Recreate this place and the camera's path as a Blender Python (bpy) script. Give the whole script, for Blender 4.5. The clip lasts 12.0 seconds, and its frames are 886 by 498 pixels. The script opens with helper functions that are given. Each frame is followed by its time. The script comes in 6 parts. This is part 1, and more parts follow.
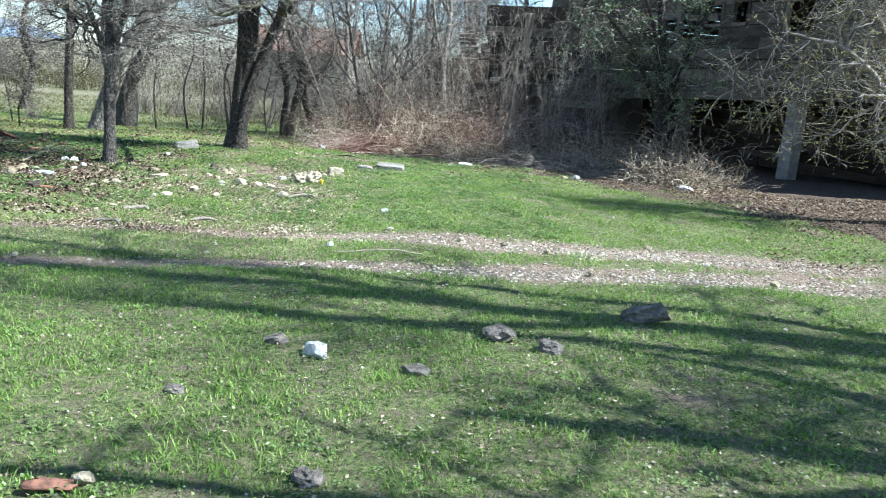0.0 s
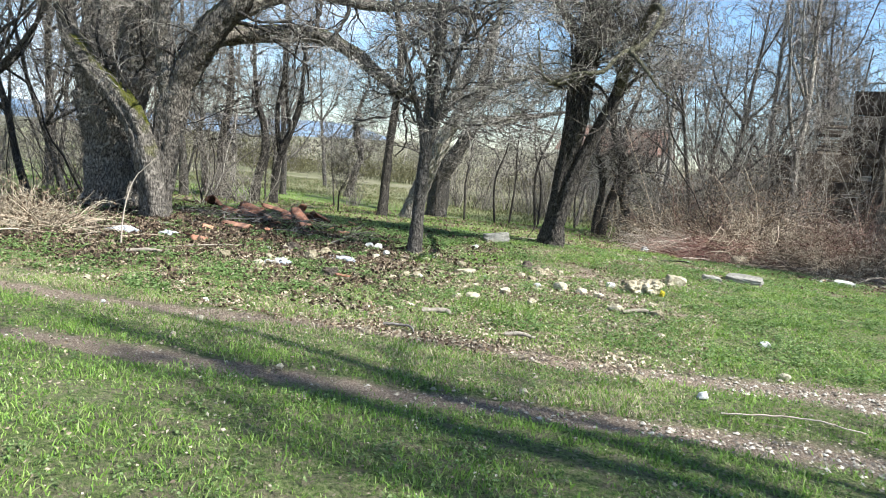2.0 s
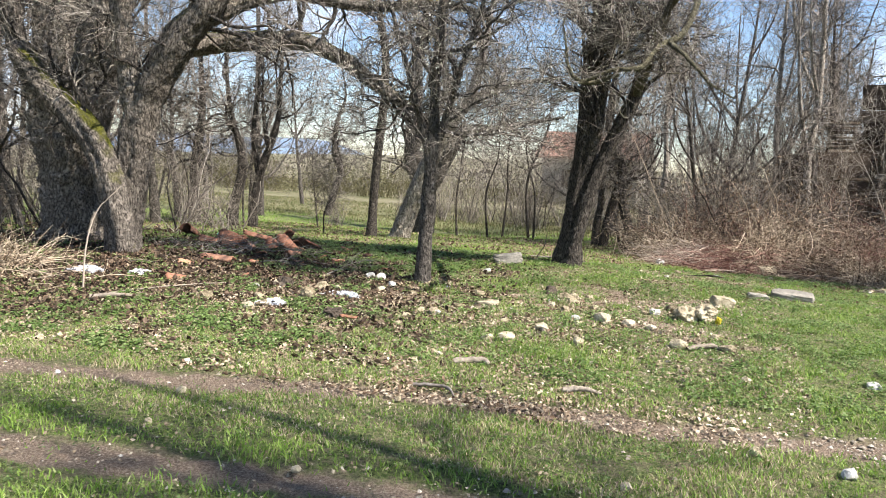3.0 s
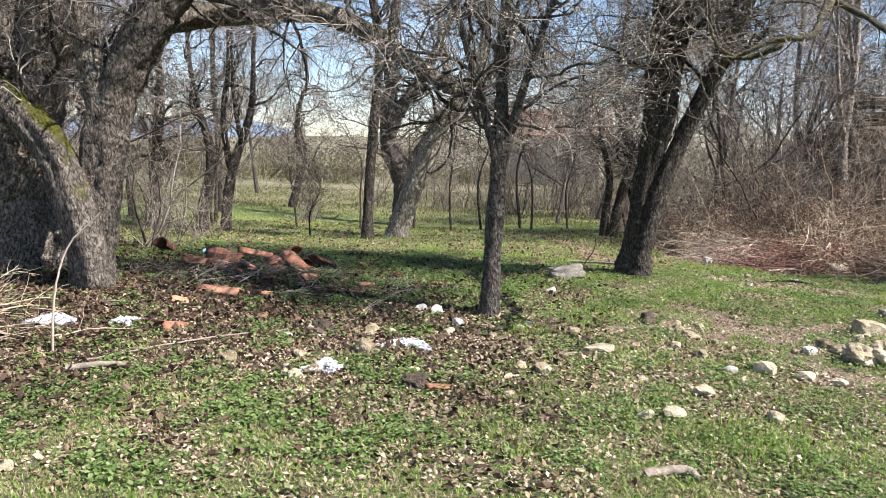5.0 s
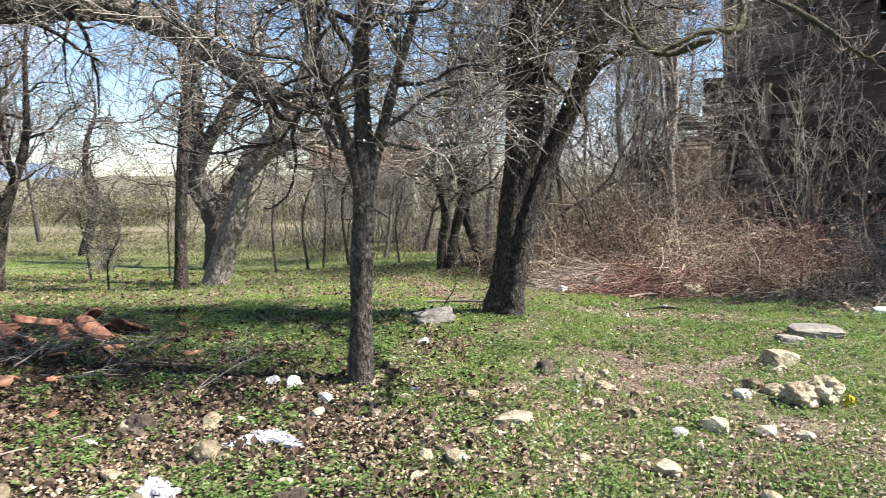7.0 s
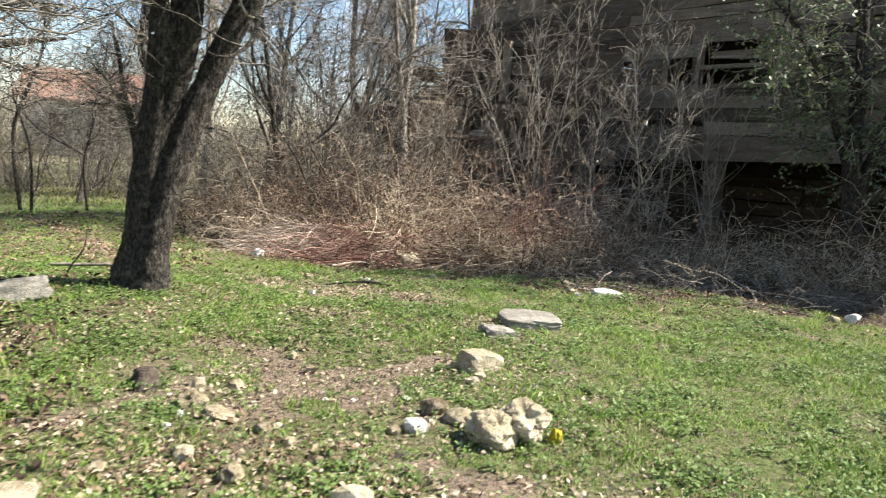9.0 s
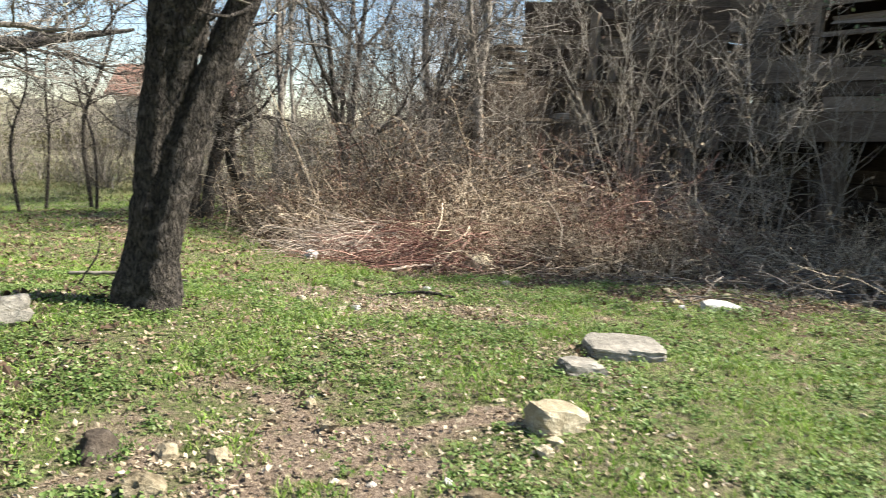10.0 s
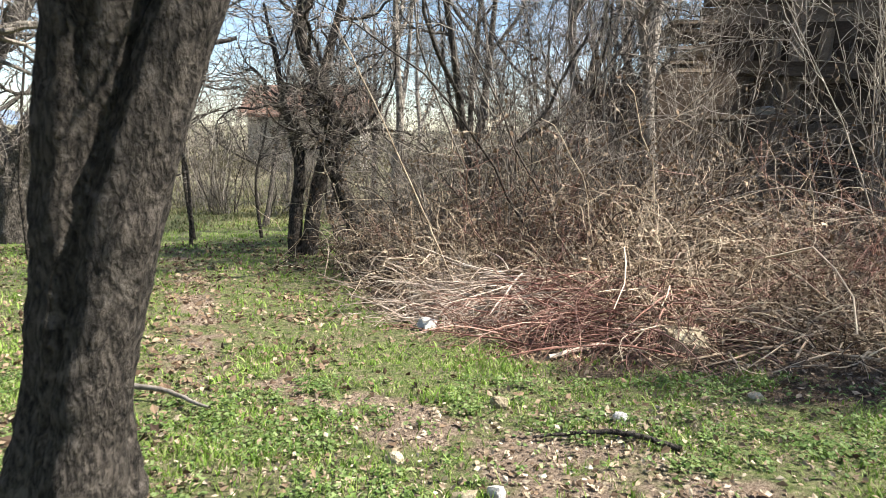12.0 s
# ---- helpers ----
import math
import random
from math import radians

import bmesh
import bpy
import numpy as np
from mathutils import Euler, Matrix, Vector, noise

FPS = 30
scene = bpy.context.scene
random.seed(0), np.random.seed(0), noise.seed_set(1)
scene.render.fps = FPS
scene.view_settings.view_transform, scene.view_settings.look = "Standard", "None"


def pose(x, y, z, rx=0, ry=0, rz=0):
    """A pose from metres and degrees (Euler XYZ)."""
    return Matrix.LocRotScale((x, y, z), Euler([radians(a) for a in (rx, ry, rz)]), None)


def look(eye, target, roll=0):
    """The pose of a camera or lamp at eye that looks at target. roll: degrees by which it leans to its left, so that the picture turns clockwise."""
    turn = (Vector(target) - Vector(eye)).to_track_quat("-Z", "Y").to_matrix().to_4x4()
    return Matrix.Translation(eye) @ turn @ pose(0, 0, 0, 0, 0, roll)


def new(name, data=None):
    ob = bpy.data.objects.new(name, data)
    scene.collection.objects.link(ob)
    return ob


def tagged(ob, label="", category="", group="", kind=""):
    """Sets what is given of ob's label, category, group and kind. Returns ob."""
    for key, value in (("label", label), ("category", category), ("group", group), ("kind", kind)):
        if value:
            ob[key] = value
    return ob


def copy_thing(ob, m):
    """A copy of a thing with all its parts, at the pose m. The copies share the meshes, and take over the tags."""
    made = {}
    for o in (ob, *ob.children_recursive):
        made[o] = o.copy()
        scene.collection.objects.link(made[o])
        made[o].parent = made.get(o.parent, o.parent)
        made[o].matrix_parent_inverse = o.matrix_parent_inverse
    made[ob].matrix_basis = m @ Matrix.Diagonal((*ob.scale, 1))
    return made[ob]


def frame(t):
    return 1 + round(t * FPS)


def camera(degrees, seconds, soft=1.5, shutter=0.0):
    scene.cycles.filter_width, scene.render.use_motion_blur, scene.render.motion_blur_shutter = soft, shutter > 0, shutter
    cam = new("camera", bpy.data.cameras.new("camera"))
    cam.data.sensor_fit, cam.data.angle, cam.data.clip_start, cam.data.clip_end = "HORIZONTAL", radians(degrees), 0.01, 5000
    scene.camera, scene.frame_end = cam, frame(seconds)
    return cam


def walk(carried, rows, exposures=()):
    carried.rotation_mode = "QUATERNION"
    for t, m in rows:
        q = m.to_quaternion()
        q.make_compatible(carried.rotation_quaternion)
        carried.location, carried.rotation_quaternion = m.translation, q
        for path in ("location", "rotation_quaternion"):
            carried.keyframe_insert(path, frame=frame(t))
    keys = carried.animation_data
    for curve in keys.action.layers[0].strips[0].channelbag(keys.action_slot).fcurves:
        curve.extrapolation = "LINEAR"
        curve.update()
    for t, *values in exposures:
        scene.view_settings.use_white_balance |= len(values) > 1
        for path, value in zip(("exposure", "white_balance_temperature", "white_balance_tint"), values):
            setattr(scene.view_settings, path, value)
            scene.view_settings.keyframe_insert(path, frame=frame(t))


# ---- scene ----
cam = camera(60.0, 12.0, soft=0.8, shutter=0.15)
METRES, EYE, TILT, LEAN, TURN = 13.8, 1.5, 0.0, 0.0, 0.0
PATH = [
    (0, (0.03, -0.023, 1.465), (0.019, 1.927, 1.022), 3.7),
    (0.5, (-0.02, 0.452, 1.294), (-0.23, 2.395, 0.87), 5.6),
    (1, (-0.204, 1.112, 1.186), (-0.624, 3.05, 0.929), 9.1),
    (1.5, (-0.56, 1.7, 1.15), (-1.306, 3.542, 0.931), 6.8),
    (2, (-0.913, 2.201, 1.17), (-1.669, 4.037, 0.928), 4.8),
    (2.5, (-1.329, 2.714, 1.179), (-2.157, 4.523, 0.975), 3.0),
    (3, (-1.777, 3.18, 1.185), (-2.478, 5.041, 0.976), 2.6),
    (3.2, (-1.948, 3.374, 1.183), (-2.618, 5.246, 0.964), 2.7),
    (4.8, (-3.412, 4.524, 1.356), (-3.967, 6.428, 1.101), 1.4),
    (5, (-3.582, 4.607, 1.371), (-4.141, 6.509, 1.111), 1.1),
    (5.5, (-3.88, 4.741, 1.392), (-4.336, 6.674, 1.158), -0.2),
    (6, (-4.049, 5.079, 1.395), (-4.385, 7.041, 1.204), -0.7),
    (6.5, (-4.247, 5.467, 1.362), (-4.607, 7.429, 1.212), -0.6),
    (7, (-4.281, 5.89, 1.308), (-4.362, 7.881, 1.136), -0.8),
    (7.2, (-4.266, 6.12, 1.3), (-4.263, 8.113, 1.133), -1.0),
    (8.8, (-3.451, 7.563, 1.149), (-3.02, 9.487, 0.812), 3.1),
    (9, (-3.327, 7.79, 1.139), (-2.784, 9.697, 0.875), 4.0),
    (9.5, (-3.046, 8.335, 1.1), (-2.338, 10.193, 0.884), 3.9),
    (10, (-2.879, 8.96, 1.1), (-2.558, 10.911, 0.795), 2.7),
    (10.5, (-2.833, 9.615, 1.151), (-2.812, 11.59, 0.837), 2.5),
    (11, (-2.77, 10.306, 1.112), (-2.738, 12.284, 0.821), 1.7),
    (11.5, (-2.799, 11.037, 1.113), (-2.863, 13.011, 0.799), 0.9),
    (12, (-2.773, 11.763, 1.079), (-2.794, 13.742, 0.792), 0.3),
]
EXPOSURES = [(0.0, 1.6, 5350, 4), (1.0, 1.48, 5400, 4), (1.5, 1.45, 5550, 4), (2.0, 1.38, 5850, 6), (2.5, 1.38, 6450, 11), (5.5, 1.29, 6300, 16), (7.0, 1.46, 6300, 14), (9.5, 1.55, 6650, 9), (11.0, 1.53, 6450, 10), (12.0, 1.59, 6500, 11)]
walk(cam, [(t, look(eye, target, roll)) for t, eye, target, roll in PATH], EXPOSURES)

# ---- world and light ----
SUN_ELEV, SUN_AZ = radians(47), radians(99)   # azimuth from +y towards +x
world = bpy.data.worlds.new("world")
scene.world = world
world.use_nodes = True
wn = world.node_tree.nodes
sky = wn.new("ShaderNodeTexSky")
sky.sky_type, sky.sun_disc = "NISHITA", False
sky.sun_elevation, sky.sun_rotation = SUN_ELEV, SUN_AZ
sky.air_density, sky.dust_density, sky.ozone_density = 1.0, 0.15, 2.5
wn["Background"].inputs["Strength"].default_value = 0.08
way = wn.new("ShaderNodeTexCoord")
cloud = wn.new("ShaderNodeTexNoise")
cloud.inputs["Scale"].default_value, cloud.inputs["Detail"].default_value = 5.5, 7
edge = wn.new("ShaderNodeValToRGB")
edge.color_ramp.elements[0].position, edge.color_ramp.elements[1].position = 0.55, 0.72
edge.color_ramp.elements[1].color = (0.75, 0.75, 0.75, 1)
white = wn.new("ShaderNodeMixRGB")
white.inputs[2].default_value = (8.0, 8.8, 10.0, 1)
world.node_tree.links.new(way.outputs["Generated"], cloud.inputs["Vector"])
world.node_tree.links.new(cloud.outputs["Fac"], edge.inputs[0])
world.node_tree.links.new(edge.outputs[0], white.inputs[0])
world.node_tree.links.new(sky.outputs[0], white.inputs[1])
world.node_tree.links.new(white.outputs[0], wn["Background"].inputs["Color"])
sun_data = bpy.data.lights.new("sun", "SUN")
sun_data.energy, sun_data.angle, sun_data.color = 5.0, radians(0.6), (1.0, 0.95, 0.86)
sun = new("sun", sun_data)
to_sun = Vector((math.sin(SUN_AZ) * math.cos(SUN_ELEV), math.cos(SUN_AZ) * math.cos(SUN_ELEV), math.sin(SUN_ELEV)))
sun.matrix_world = look(to_sun * 60, (0, 0, 0))


# ---- materials ----
def node_material(name, rough=0.9):
    m = bpy.data.materials.new(name)
    m.use_nodes = True
    nt = m.node_tree
    b = nt.nodes["Principled BSDF"]
    b.inputs["Roughness"].default_value = rough
    b.inputs["Specular IOR Level"].default_value = 0.25
    return m, nt, b


def add(nt, kind, ins=None, **props):
    n = nt.nodes.new(kind)
    if "operation" in props:
        n.operation = props["operation"]
    if "feature" in props:
        n.feature = props["feature"]
    if "attribute_name" in props:
        n.attribute_name = props["attribute_name"]
    if "data_type" in props:
        n.data_type, n.blend_type = props["data_type"], props["blend_type"]
    for k, v in (ins or {}).items():
        if isinstance(v, bpy.types.NodeSocket):
            nt.links.new(v, n.inputs[k])
        else:
            n.inputs[k].default_value = v
    return n


def ramp(nt, fac, stops):
    r = add(nt, "ShaderNodeValToRGB", {"Fac": fac})
    e = r.color_ramp.elements
    e[0].position, e[0].color = stops[0][0], (*stops[0][1], 1)
    e[1].position, e[1].color = stops[-1][0], (*stops[-1][1], 1)
    for p, c in stops[1:-1]:
        k = e.new(p)
        k.color = (*c, 1)
    return r.outputs["Color"]


def mix(nt, fac, a, b, blend="MIX"):
    n = add(nt, "ShaderNodeMix", data_type="RGBA", blend_type=blend)
    for sock, v in ((n.inputs[0], fac), (n.inputs[6], a), (n.inputs[7], b)):
        if isinstance(v, bpy.types.NodeSocket):
            nt.links.new(v, sock)
        else:
            sock.default_value = v if not isinstance(v, tuple) else (*v, 1)
    return n.outputs[2]


def noise_tex(nt, vec, scale, detail=5, rough=0.6):
    return add(nt, "ShaderNodeTexNoise", {"Vector": vec, "Scale": scale, "Detail": detail, "Roughness": rough}).outputs["Fac"]


def coords(nt, stretch=(1, 1, 1)):
    tc = add(nt, "ShaderNodeTexCoord")
    return add(nt, "ShaderNodeMapping", {"Vector": tc.outputs["Object"], "Scale": stretch}).outputs["Vector"]


def bump(nt, b, height, strength, dist):
    n = add(nt, "ShaderNodeBump", {"Height": height, "Strength": strength, "Distance": dist})
    nt.links.new(n.outputs["Normal"], b.inputs["Normal"])


def surface(name, dark, mid, light, scale=8, stretch=(1, 1, 1), rough=0.9, relief=0.6, depth=0.01, island=0.0, objvar=0.0):
    """Two scales of noise over three tones, with relief of the same grain."""
    m, nt, b = node_material(name, rough)
    v = coords(nt, stretch)
    big, fine = noise_tex(nt, v, scale * 0.23, 4), noise_tex(nt, v, scale * 2.3, 6, 0.7)
    s = add(nt, "ShaderNodeMath", {0: big, 1: 0.45}, operation="MULTIPLY").outputs[0]
    s = add(nt, "ShaderNodeMath", {0: fine, 1: 0.55, 2: s}, operation="MULTIPLY_ADD").outputs[0]
    if island:
        r = add(nt, "ShaderNodeNewGeometry").outputs["Random Per Island"]
        s = add(nt, "ShaderNodeMath", {0: r, 1: island, 2: s}, operation="MULTIPLY_ADD").outputs[0]
        s = add(nt, "ShaderNodeMath", {0: s, 1: island / 2}, operation="SUBTRACT").outputs[0]
    if objvar:
        r = add(nt, "ShaderNodeObjectInfo").outputs["Random"]
        s = add(nt, "ShaderNodeMath", {0: r, 1: objvar, 2: s}, operation="MULTIPLY_ADD").outputs[0]
        s = add(nt, "ShaderNodeMath", {0: s, 1: objvar / 2}, operation="SUBTRACT").outputs[0]
    nt.links.new(ramp(nt, s, [(0.3, dark), (0.5, mid), (0.7, light)]), b.inputs["Base Color"])
    bump(nt, b, fine, relief, depth)
    return m


def bark_material(name, dark, light, moss=0.0, scale=26):
    """Furrowed bark: cells drawn out along the stem, lichen spots, moss on what faces up."""
    m, nt, b = node_material(name, 0.95)
    v = coords(nt, (1, 1, 0.45))
    warp = add(nt, "ShaderNodeTexNoise", {"Vector": v, "Scale": scale * 0.5, "Detail": 4}).outputs["Color"]
    wv = add(nt, "ShaderNodeVectorMath", {0: warp, 1: (0.14, 0.14, 0.14), 2: v}, operation="MULTIPLY_ADD").outputs[0]
    w = add(nt, "ShaderNodeTexVoronoi", {"Vector": wv, "Scale": scale}, feature="DISTANCE_TO_EDGE").outputs["Distance"]
    fine, big = noise_tex(nt, v, scale * 2, 6, 0.7), noise_tex(nt, coords(nt), 2.2, 4)
    fur = add(nt, "ShaderNodeMath", {0: w, 1: 0.7, 2: fine}, operation="MULTIPLY_ADD").outputs[0]
    col = ramp(nt, fur, [(0.42, dark), (0.58, tuple(0.55 * p + 0.45 * q for p, q in zip(dark, light))), (0.76, light)])
    spots = ramp(nt, noise_tex(nt, coords(nt), 14, 3), [(0.56, (0, 0, 0)), (0.66, (0.8, 0.8, 0.8))])
    col = mix(nt, spots, col, tuple(min(1, 1.3 * c + 0.015) for c in light))
    col = mix(nt, add(nt, "ShaderNodeMath", {0: big, 1: 0.6}, operation="MULTIPLY").outputs[0], col, dark)
    if moss:
        up = add(nt, "ShaderNodeSeparateXYZ", {0: add(nt, "ShaderNodeNewGeometry").outputs["Normal"]}).outputs["Z"]
        f = add(nt, "ShaderNodeMath", {0: noise_tex(nt, coords(nt), 3.0, 4), 1: moss}, operation="MULTIPLY").outputs[0]
        f = add(nt, "ShaderNodeMath", {0: up, 1: 0.55, 2: f}, operation="MULTIPLY_ADD").outputs[0]
        f = ramp(nt, f, [(0.56, (0, 0, 0)), (0.72, (1, 1, 1))])
        green = ramp(nt, noise_tex(nt, coords(nt), 60, 4), [(0.35, (0.035, 0.04, 0.006)), (0.65, (0.17, 0.165, 0.018))])
        col = mix(nt, f, col, green)
    nt.links.new(col, b.inputs["Base Color"])
    knots = noise_tex(nt, coords(nt, (1, 1, 0.6)), 9, 4)
    rel = add(nt, "ShaderNodeMath", {0: knots, 1: 2.4, 2: fur}, operation="MULTIPLY_ADD").outputs[0]
    bump(nt, b, rel, 1.0, 0.05)
    return m


def leaf_material(name, tones, rough=0.6, glow_through=0.25):
    """Blades and leaves, each of its own tone, that let some light through."""
    m, nt, b = node_material(name, rough)
    r = add(nt, "ShaderNodeNewGeometry").outputs["Random Per Island"]
    stops = [(i / (len(tones) - 1), c) for i, c in enumerate(tones)]
    col = ramp(nt, r, stops)
    patch = noise_tex(nt, coords(nt), 0.9, 4)
    col = mix(nt, ramp(nt, patch, [(0.35, (0, 0, 0)), (0.7, (0.5, 0.5, 0.5))]), col, tones[0])
    nt.links.new(col, b.inputs["Base Color"])
    if glow_through:
        t = add(nt, "ShaderNodeBsdfTranslucent", {"Color": col})
        s = add(nt, "ShaderNodeMixShader", {0: glow_through, 1: b.outputs[0], 2: t.outputs[0]})
        nt.links.new(s.outputs[0], nt.nodes["Material Output"].inputs["Surface"])
    return m


def ground_material():
    m, nt, b = node_material("ground_soil_and_turf", 0.95)
    v = coords(nt)
    att = add(nt, "ShaderNodeAttribute", attribute_name="cover").outputs["Color"]
    sep = add(nt, "ShaderNodeSeparateColor", {0: att})
    bare, litter, field = sep.outputs[0], sep.outputs[1], sep.outputs[2]
    fine, mid, big = noise_tex(nt, v, 70, 8, 0.8), noise_tex(nt, v, 6, 6, 0.7), noise_tex(nt, v, 0.8, 4)
    clump = noise_tex(nt, v, 30, 7, 0.78)
    turf = ramp(nt, clump, [(0.36, (0.03, 0.03, 0.012)), (0.46, (0.1, 0.135, 0.036)), (0.53, (0.175, 0.22, 0.065)), (0.6, (0.26, 0.25, 0.12)), (0.68, (0.48, 0.42, 0.28))])
    turf = mix(nt, ramp(nt, noise_tex(nt, v, 9, 5, 0.7), [(0.45, (0, 0, 0)), (0.62, (0.7, 0.7, 0.7))]), turf, ramp(nt, fine, [(0.38, (0.07, 0.05, 0.032)), (0.6, (0.34, 0.27, 0.185))]))
    soil = ramp(nt, fine, [(0.36, (0.1, 0.071, 0.05)), (0.5, (0.28, 0.205, 0.147)), (0.64, (0.5, 0.4, 0.3))])
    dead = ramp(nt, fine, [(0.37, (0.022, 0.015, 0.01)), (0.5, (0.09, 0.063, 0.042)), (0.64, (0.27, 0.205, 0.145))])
    far = ramp(nt, noise_tex(nt, v, 0.25, 6), [(0.35, (0.11, 0.12, 0.045)), (0.5, (0.17, 0.155, 0.085)), (0.7, (0.3, 0.255, 0.17))])

    def edged(mask, lo, hi):
        s = add(nt, "ShaderNodeMath", {0: mid, 1: 0.8, 2: mask}, operation="MULTIPLY_ADD").outputs[0]
        return ramp(nt, s, [(lo, (0, 0, 0)), (hi, (1, 1, 1))])
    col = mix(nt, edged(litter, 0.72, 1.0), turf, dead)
    col = mix(nt, edged(bare, 0.72, 1.0), col, soil)
    col = mix(nt, field, col, far)
    nt.links.new(col, b.inputs["Base Color"])
    h = add(nt, "ShaderNodeMath", {0: clump, 1: 1.6, 2: fine}, operation="MULTIPLY_ADD").outputs[0]
    bump(nt, b, h, 1.0, 0.035)
    return m


M_GROUND = ground_material()
M_BARK = bark_material("dark_fissured_bark", (0.012, 0.01, 0.008), (0.15, 0.127, 0.105), scale=26)
M_BARK_MOSS = bark_material("mossy_willow_bark", (0.025, 0.02, 0.016), (0.33, 0.285, 0.235), moss=0.62, scale=22)
M_BARK_WILLOW = bark_material("shaggy_willow_bark", (0.035, 0.028, 0.022), (0.46, 0.4, 0.33), moss=0.4, scale=22)
M_BARK_GREY = bark_material("grey_sapling_bark", (0.03, 0.026, 0.022), (0.2, 0.175, 0.148), scale=24)
M_BARK_PALE = bark_material("pale_grey_bark", (0.13, 0.112, 0.092), (0.56, 0.5, 0.42), scale=14)
M_TWIG = surface("grey_twigs", (0.045, 0.038, 0.031), (0.14, 0.12, 0.1), (0.36, 0.32, 0.27), 6, island=0.5)
M_TWIG_FAR = surface("brown_grey_far_twigs", (0.055, 0.045, 0.036), (0.15, 0.126, 0.103), (0.31, 0.27, 0.225), 4, island=0.6)
M_LICHEN = bark_material("yellow_lichen_bark", (0.03, 0.026, 0.019), (0.3, 0.27, 0.16), scale=70)
M_STRAW = surface("straw_coloured_canes", (0.09, 0.068, 0.042), (0.3, 0.235, 0.155), (0.58, 0.49, 0.36), 5, island=0.9)
M_CANE = surface("dry_bramble_canes", (0.05, 0.033, 0.021), (0.27, 0.197, 0.133), (0.62, 0.51, 0.37), 5, island=0.9)
M_CANE_PALE = surface("bleached_cut_branches", (0.2, 0.15, 0.115), (0.42, 0.34, 0.27), (0.62, 0.54, 0.45), 6, island=0.4)
M_CANE_RED = surface("reddish_brush", (0.1, 0.045, 0.035), (0.21, 0.105, 0.08), (0.38, 0.24, 0.19), 6, island=0.5)
M_BUD = leaf_material("pale_opening_buds", [(0.3, 0.31, 0.2), (0.5, 0.48, 0.4), (0.72, 0.7, 0.64)], 0.6, 0.2)
M_BUD_YELLOW = leaf_material("yellow_green_buds", [(0.2, 0.2, 0.04), (0.36, 0.32, 0.07), (0.5, 0.46, 0.18)], 0.6, 0.3)
M_IVY = leaf_material("dark_evergreen_leaves", [(0.06, 0.085, 0.035), (0.13, 0.165, 0.075), (0.29, 0.32, 0.19)], 0.45, 0.15)
M_BLADE = leaf_material("spring_grass", [(0.1, 0.18, 0.026), (0.17, 0.29, 0.042), (0.25, 0.385, 0.065), (0.31, 0.42, 0.1), (0.4, 0.43, 0.18)], 0.55, 0.3)
M_BLADE_FAR = leaf_material("rough_field_grass", [(0.09, 0.11, 0.035), (0.15, 0.15, 0.06), (0.21, 0.19, 0.09), (0.3, 0.26, 0.15)], 0.7, 0.25)
M_HERB = leaf_material("small_herb_leaves", [(0.065, 0.115, 0.026), (0.14, 0.215, 0.055), (0.29, 0.35, 0.15)], 0.5, 0.3)
M_DEAD = leaf_material("dead_leaves", [(0.07, 0.043, 0.026), (0.15, 0.098, 0.06), (0.27, 0.19, 0.122), (0.46, 0.37, 0.26)], 0.8, 0.1)
# Dark litter under the old tree, with the crowns' shade put into its tones.
M_DEAD_DARK = leaf_material("shaded_dead_leaves", [(0.025, 0.016, 0.01), (0.055, 0.035, 0.022), (0.1, 0.065, 0.042), (0.2, 0.145, 0.1)], 0.8, 0.1)
M_DEAD_PALE = leaf_material("bleached_dead_leaves", [(0.15, 0.108, 0.07), (0.29, 0.225, 0.15), (0.45, 0.37, 0.255), (0.62, 0.54, 0.41)], 0.8, 0.15)
M_THATCH = leaf_material("bleached_dead_grass", [(0.24, 0.19, 0.115), (0.42, 0.35, 0.22), (0.62, 0.54, 0.37)], 0.8, 0.2)
M_LOG = surface("weathered_log_wood", (0.1, 0.082, 0.062), (0.27, 0.225, 0.175), (0.5, 0.44, 0.36), 16, (1, 1, 1))
M_HEDGE = leaf_material("budding_hedge", [(0.05, 0.048, 0.022), (0.11, 0.1, 0.045), (0.22, 0.19, 0.085)], 0.8, 0.2)
M_STONE = surface("grey_stone", (0.1, 0.09, 0.075), (0.23, 0.21, 0.175), (0.42, 0.385, 0.325), 9, relief=0.9, depth=0.02)
M_DARK_STONE = surface("dark_rough_stone", (0.05, 0.042, 0.034), (0.14, 0.12, 0.098), (0.34, 0.3, 0.25), 14, relief=1.0, depth=0.02)
M_CLOD = surface("rotten_dark_wood", (0.03, 0.023, 0.017), (0.075, 0.058, 0.043), (0.18, 0.148, 0.115), 12, relief=1.0, depth=0.02)
M_LIME = surface("creamy_limestone", (0.09, 0.068, 0.038), (0.37, 0.31, 0.205), (0.6, 0.53, 0.39), 9, relief=1.0, depth=0.03, objvar=0.25)
M_WHITE_STONE = surface("white_stone", (0.26, 0.25, 0.225), (0.5, 0.48, 0.44), (0.74, 0.73, 0.69), 11, relief=1.0, depth=0.02)
M_MOSSY_ROOT = surface("yellow_moss", (0.14, 0.12, 0.01), (0.36, 0.3, 0.02), (0.5, 0.44, 0.05), 30)
M_TILE = surface("terracotta", (0.09, 0.047, 0.033), (0.31, 0.145, 0.09), (0.54, 0.29, 0.18), 9, objvar=0.4)
M_BAG = surface("white_plastic", (0.3, 0.3, 0.31), (0.46, 0.46, 0.475), (0.66, 0.66, 0.68), 5, rough=0.45)
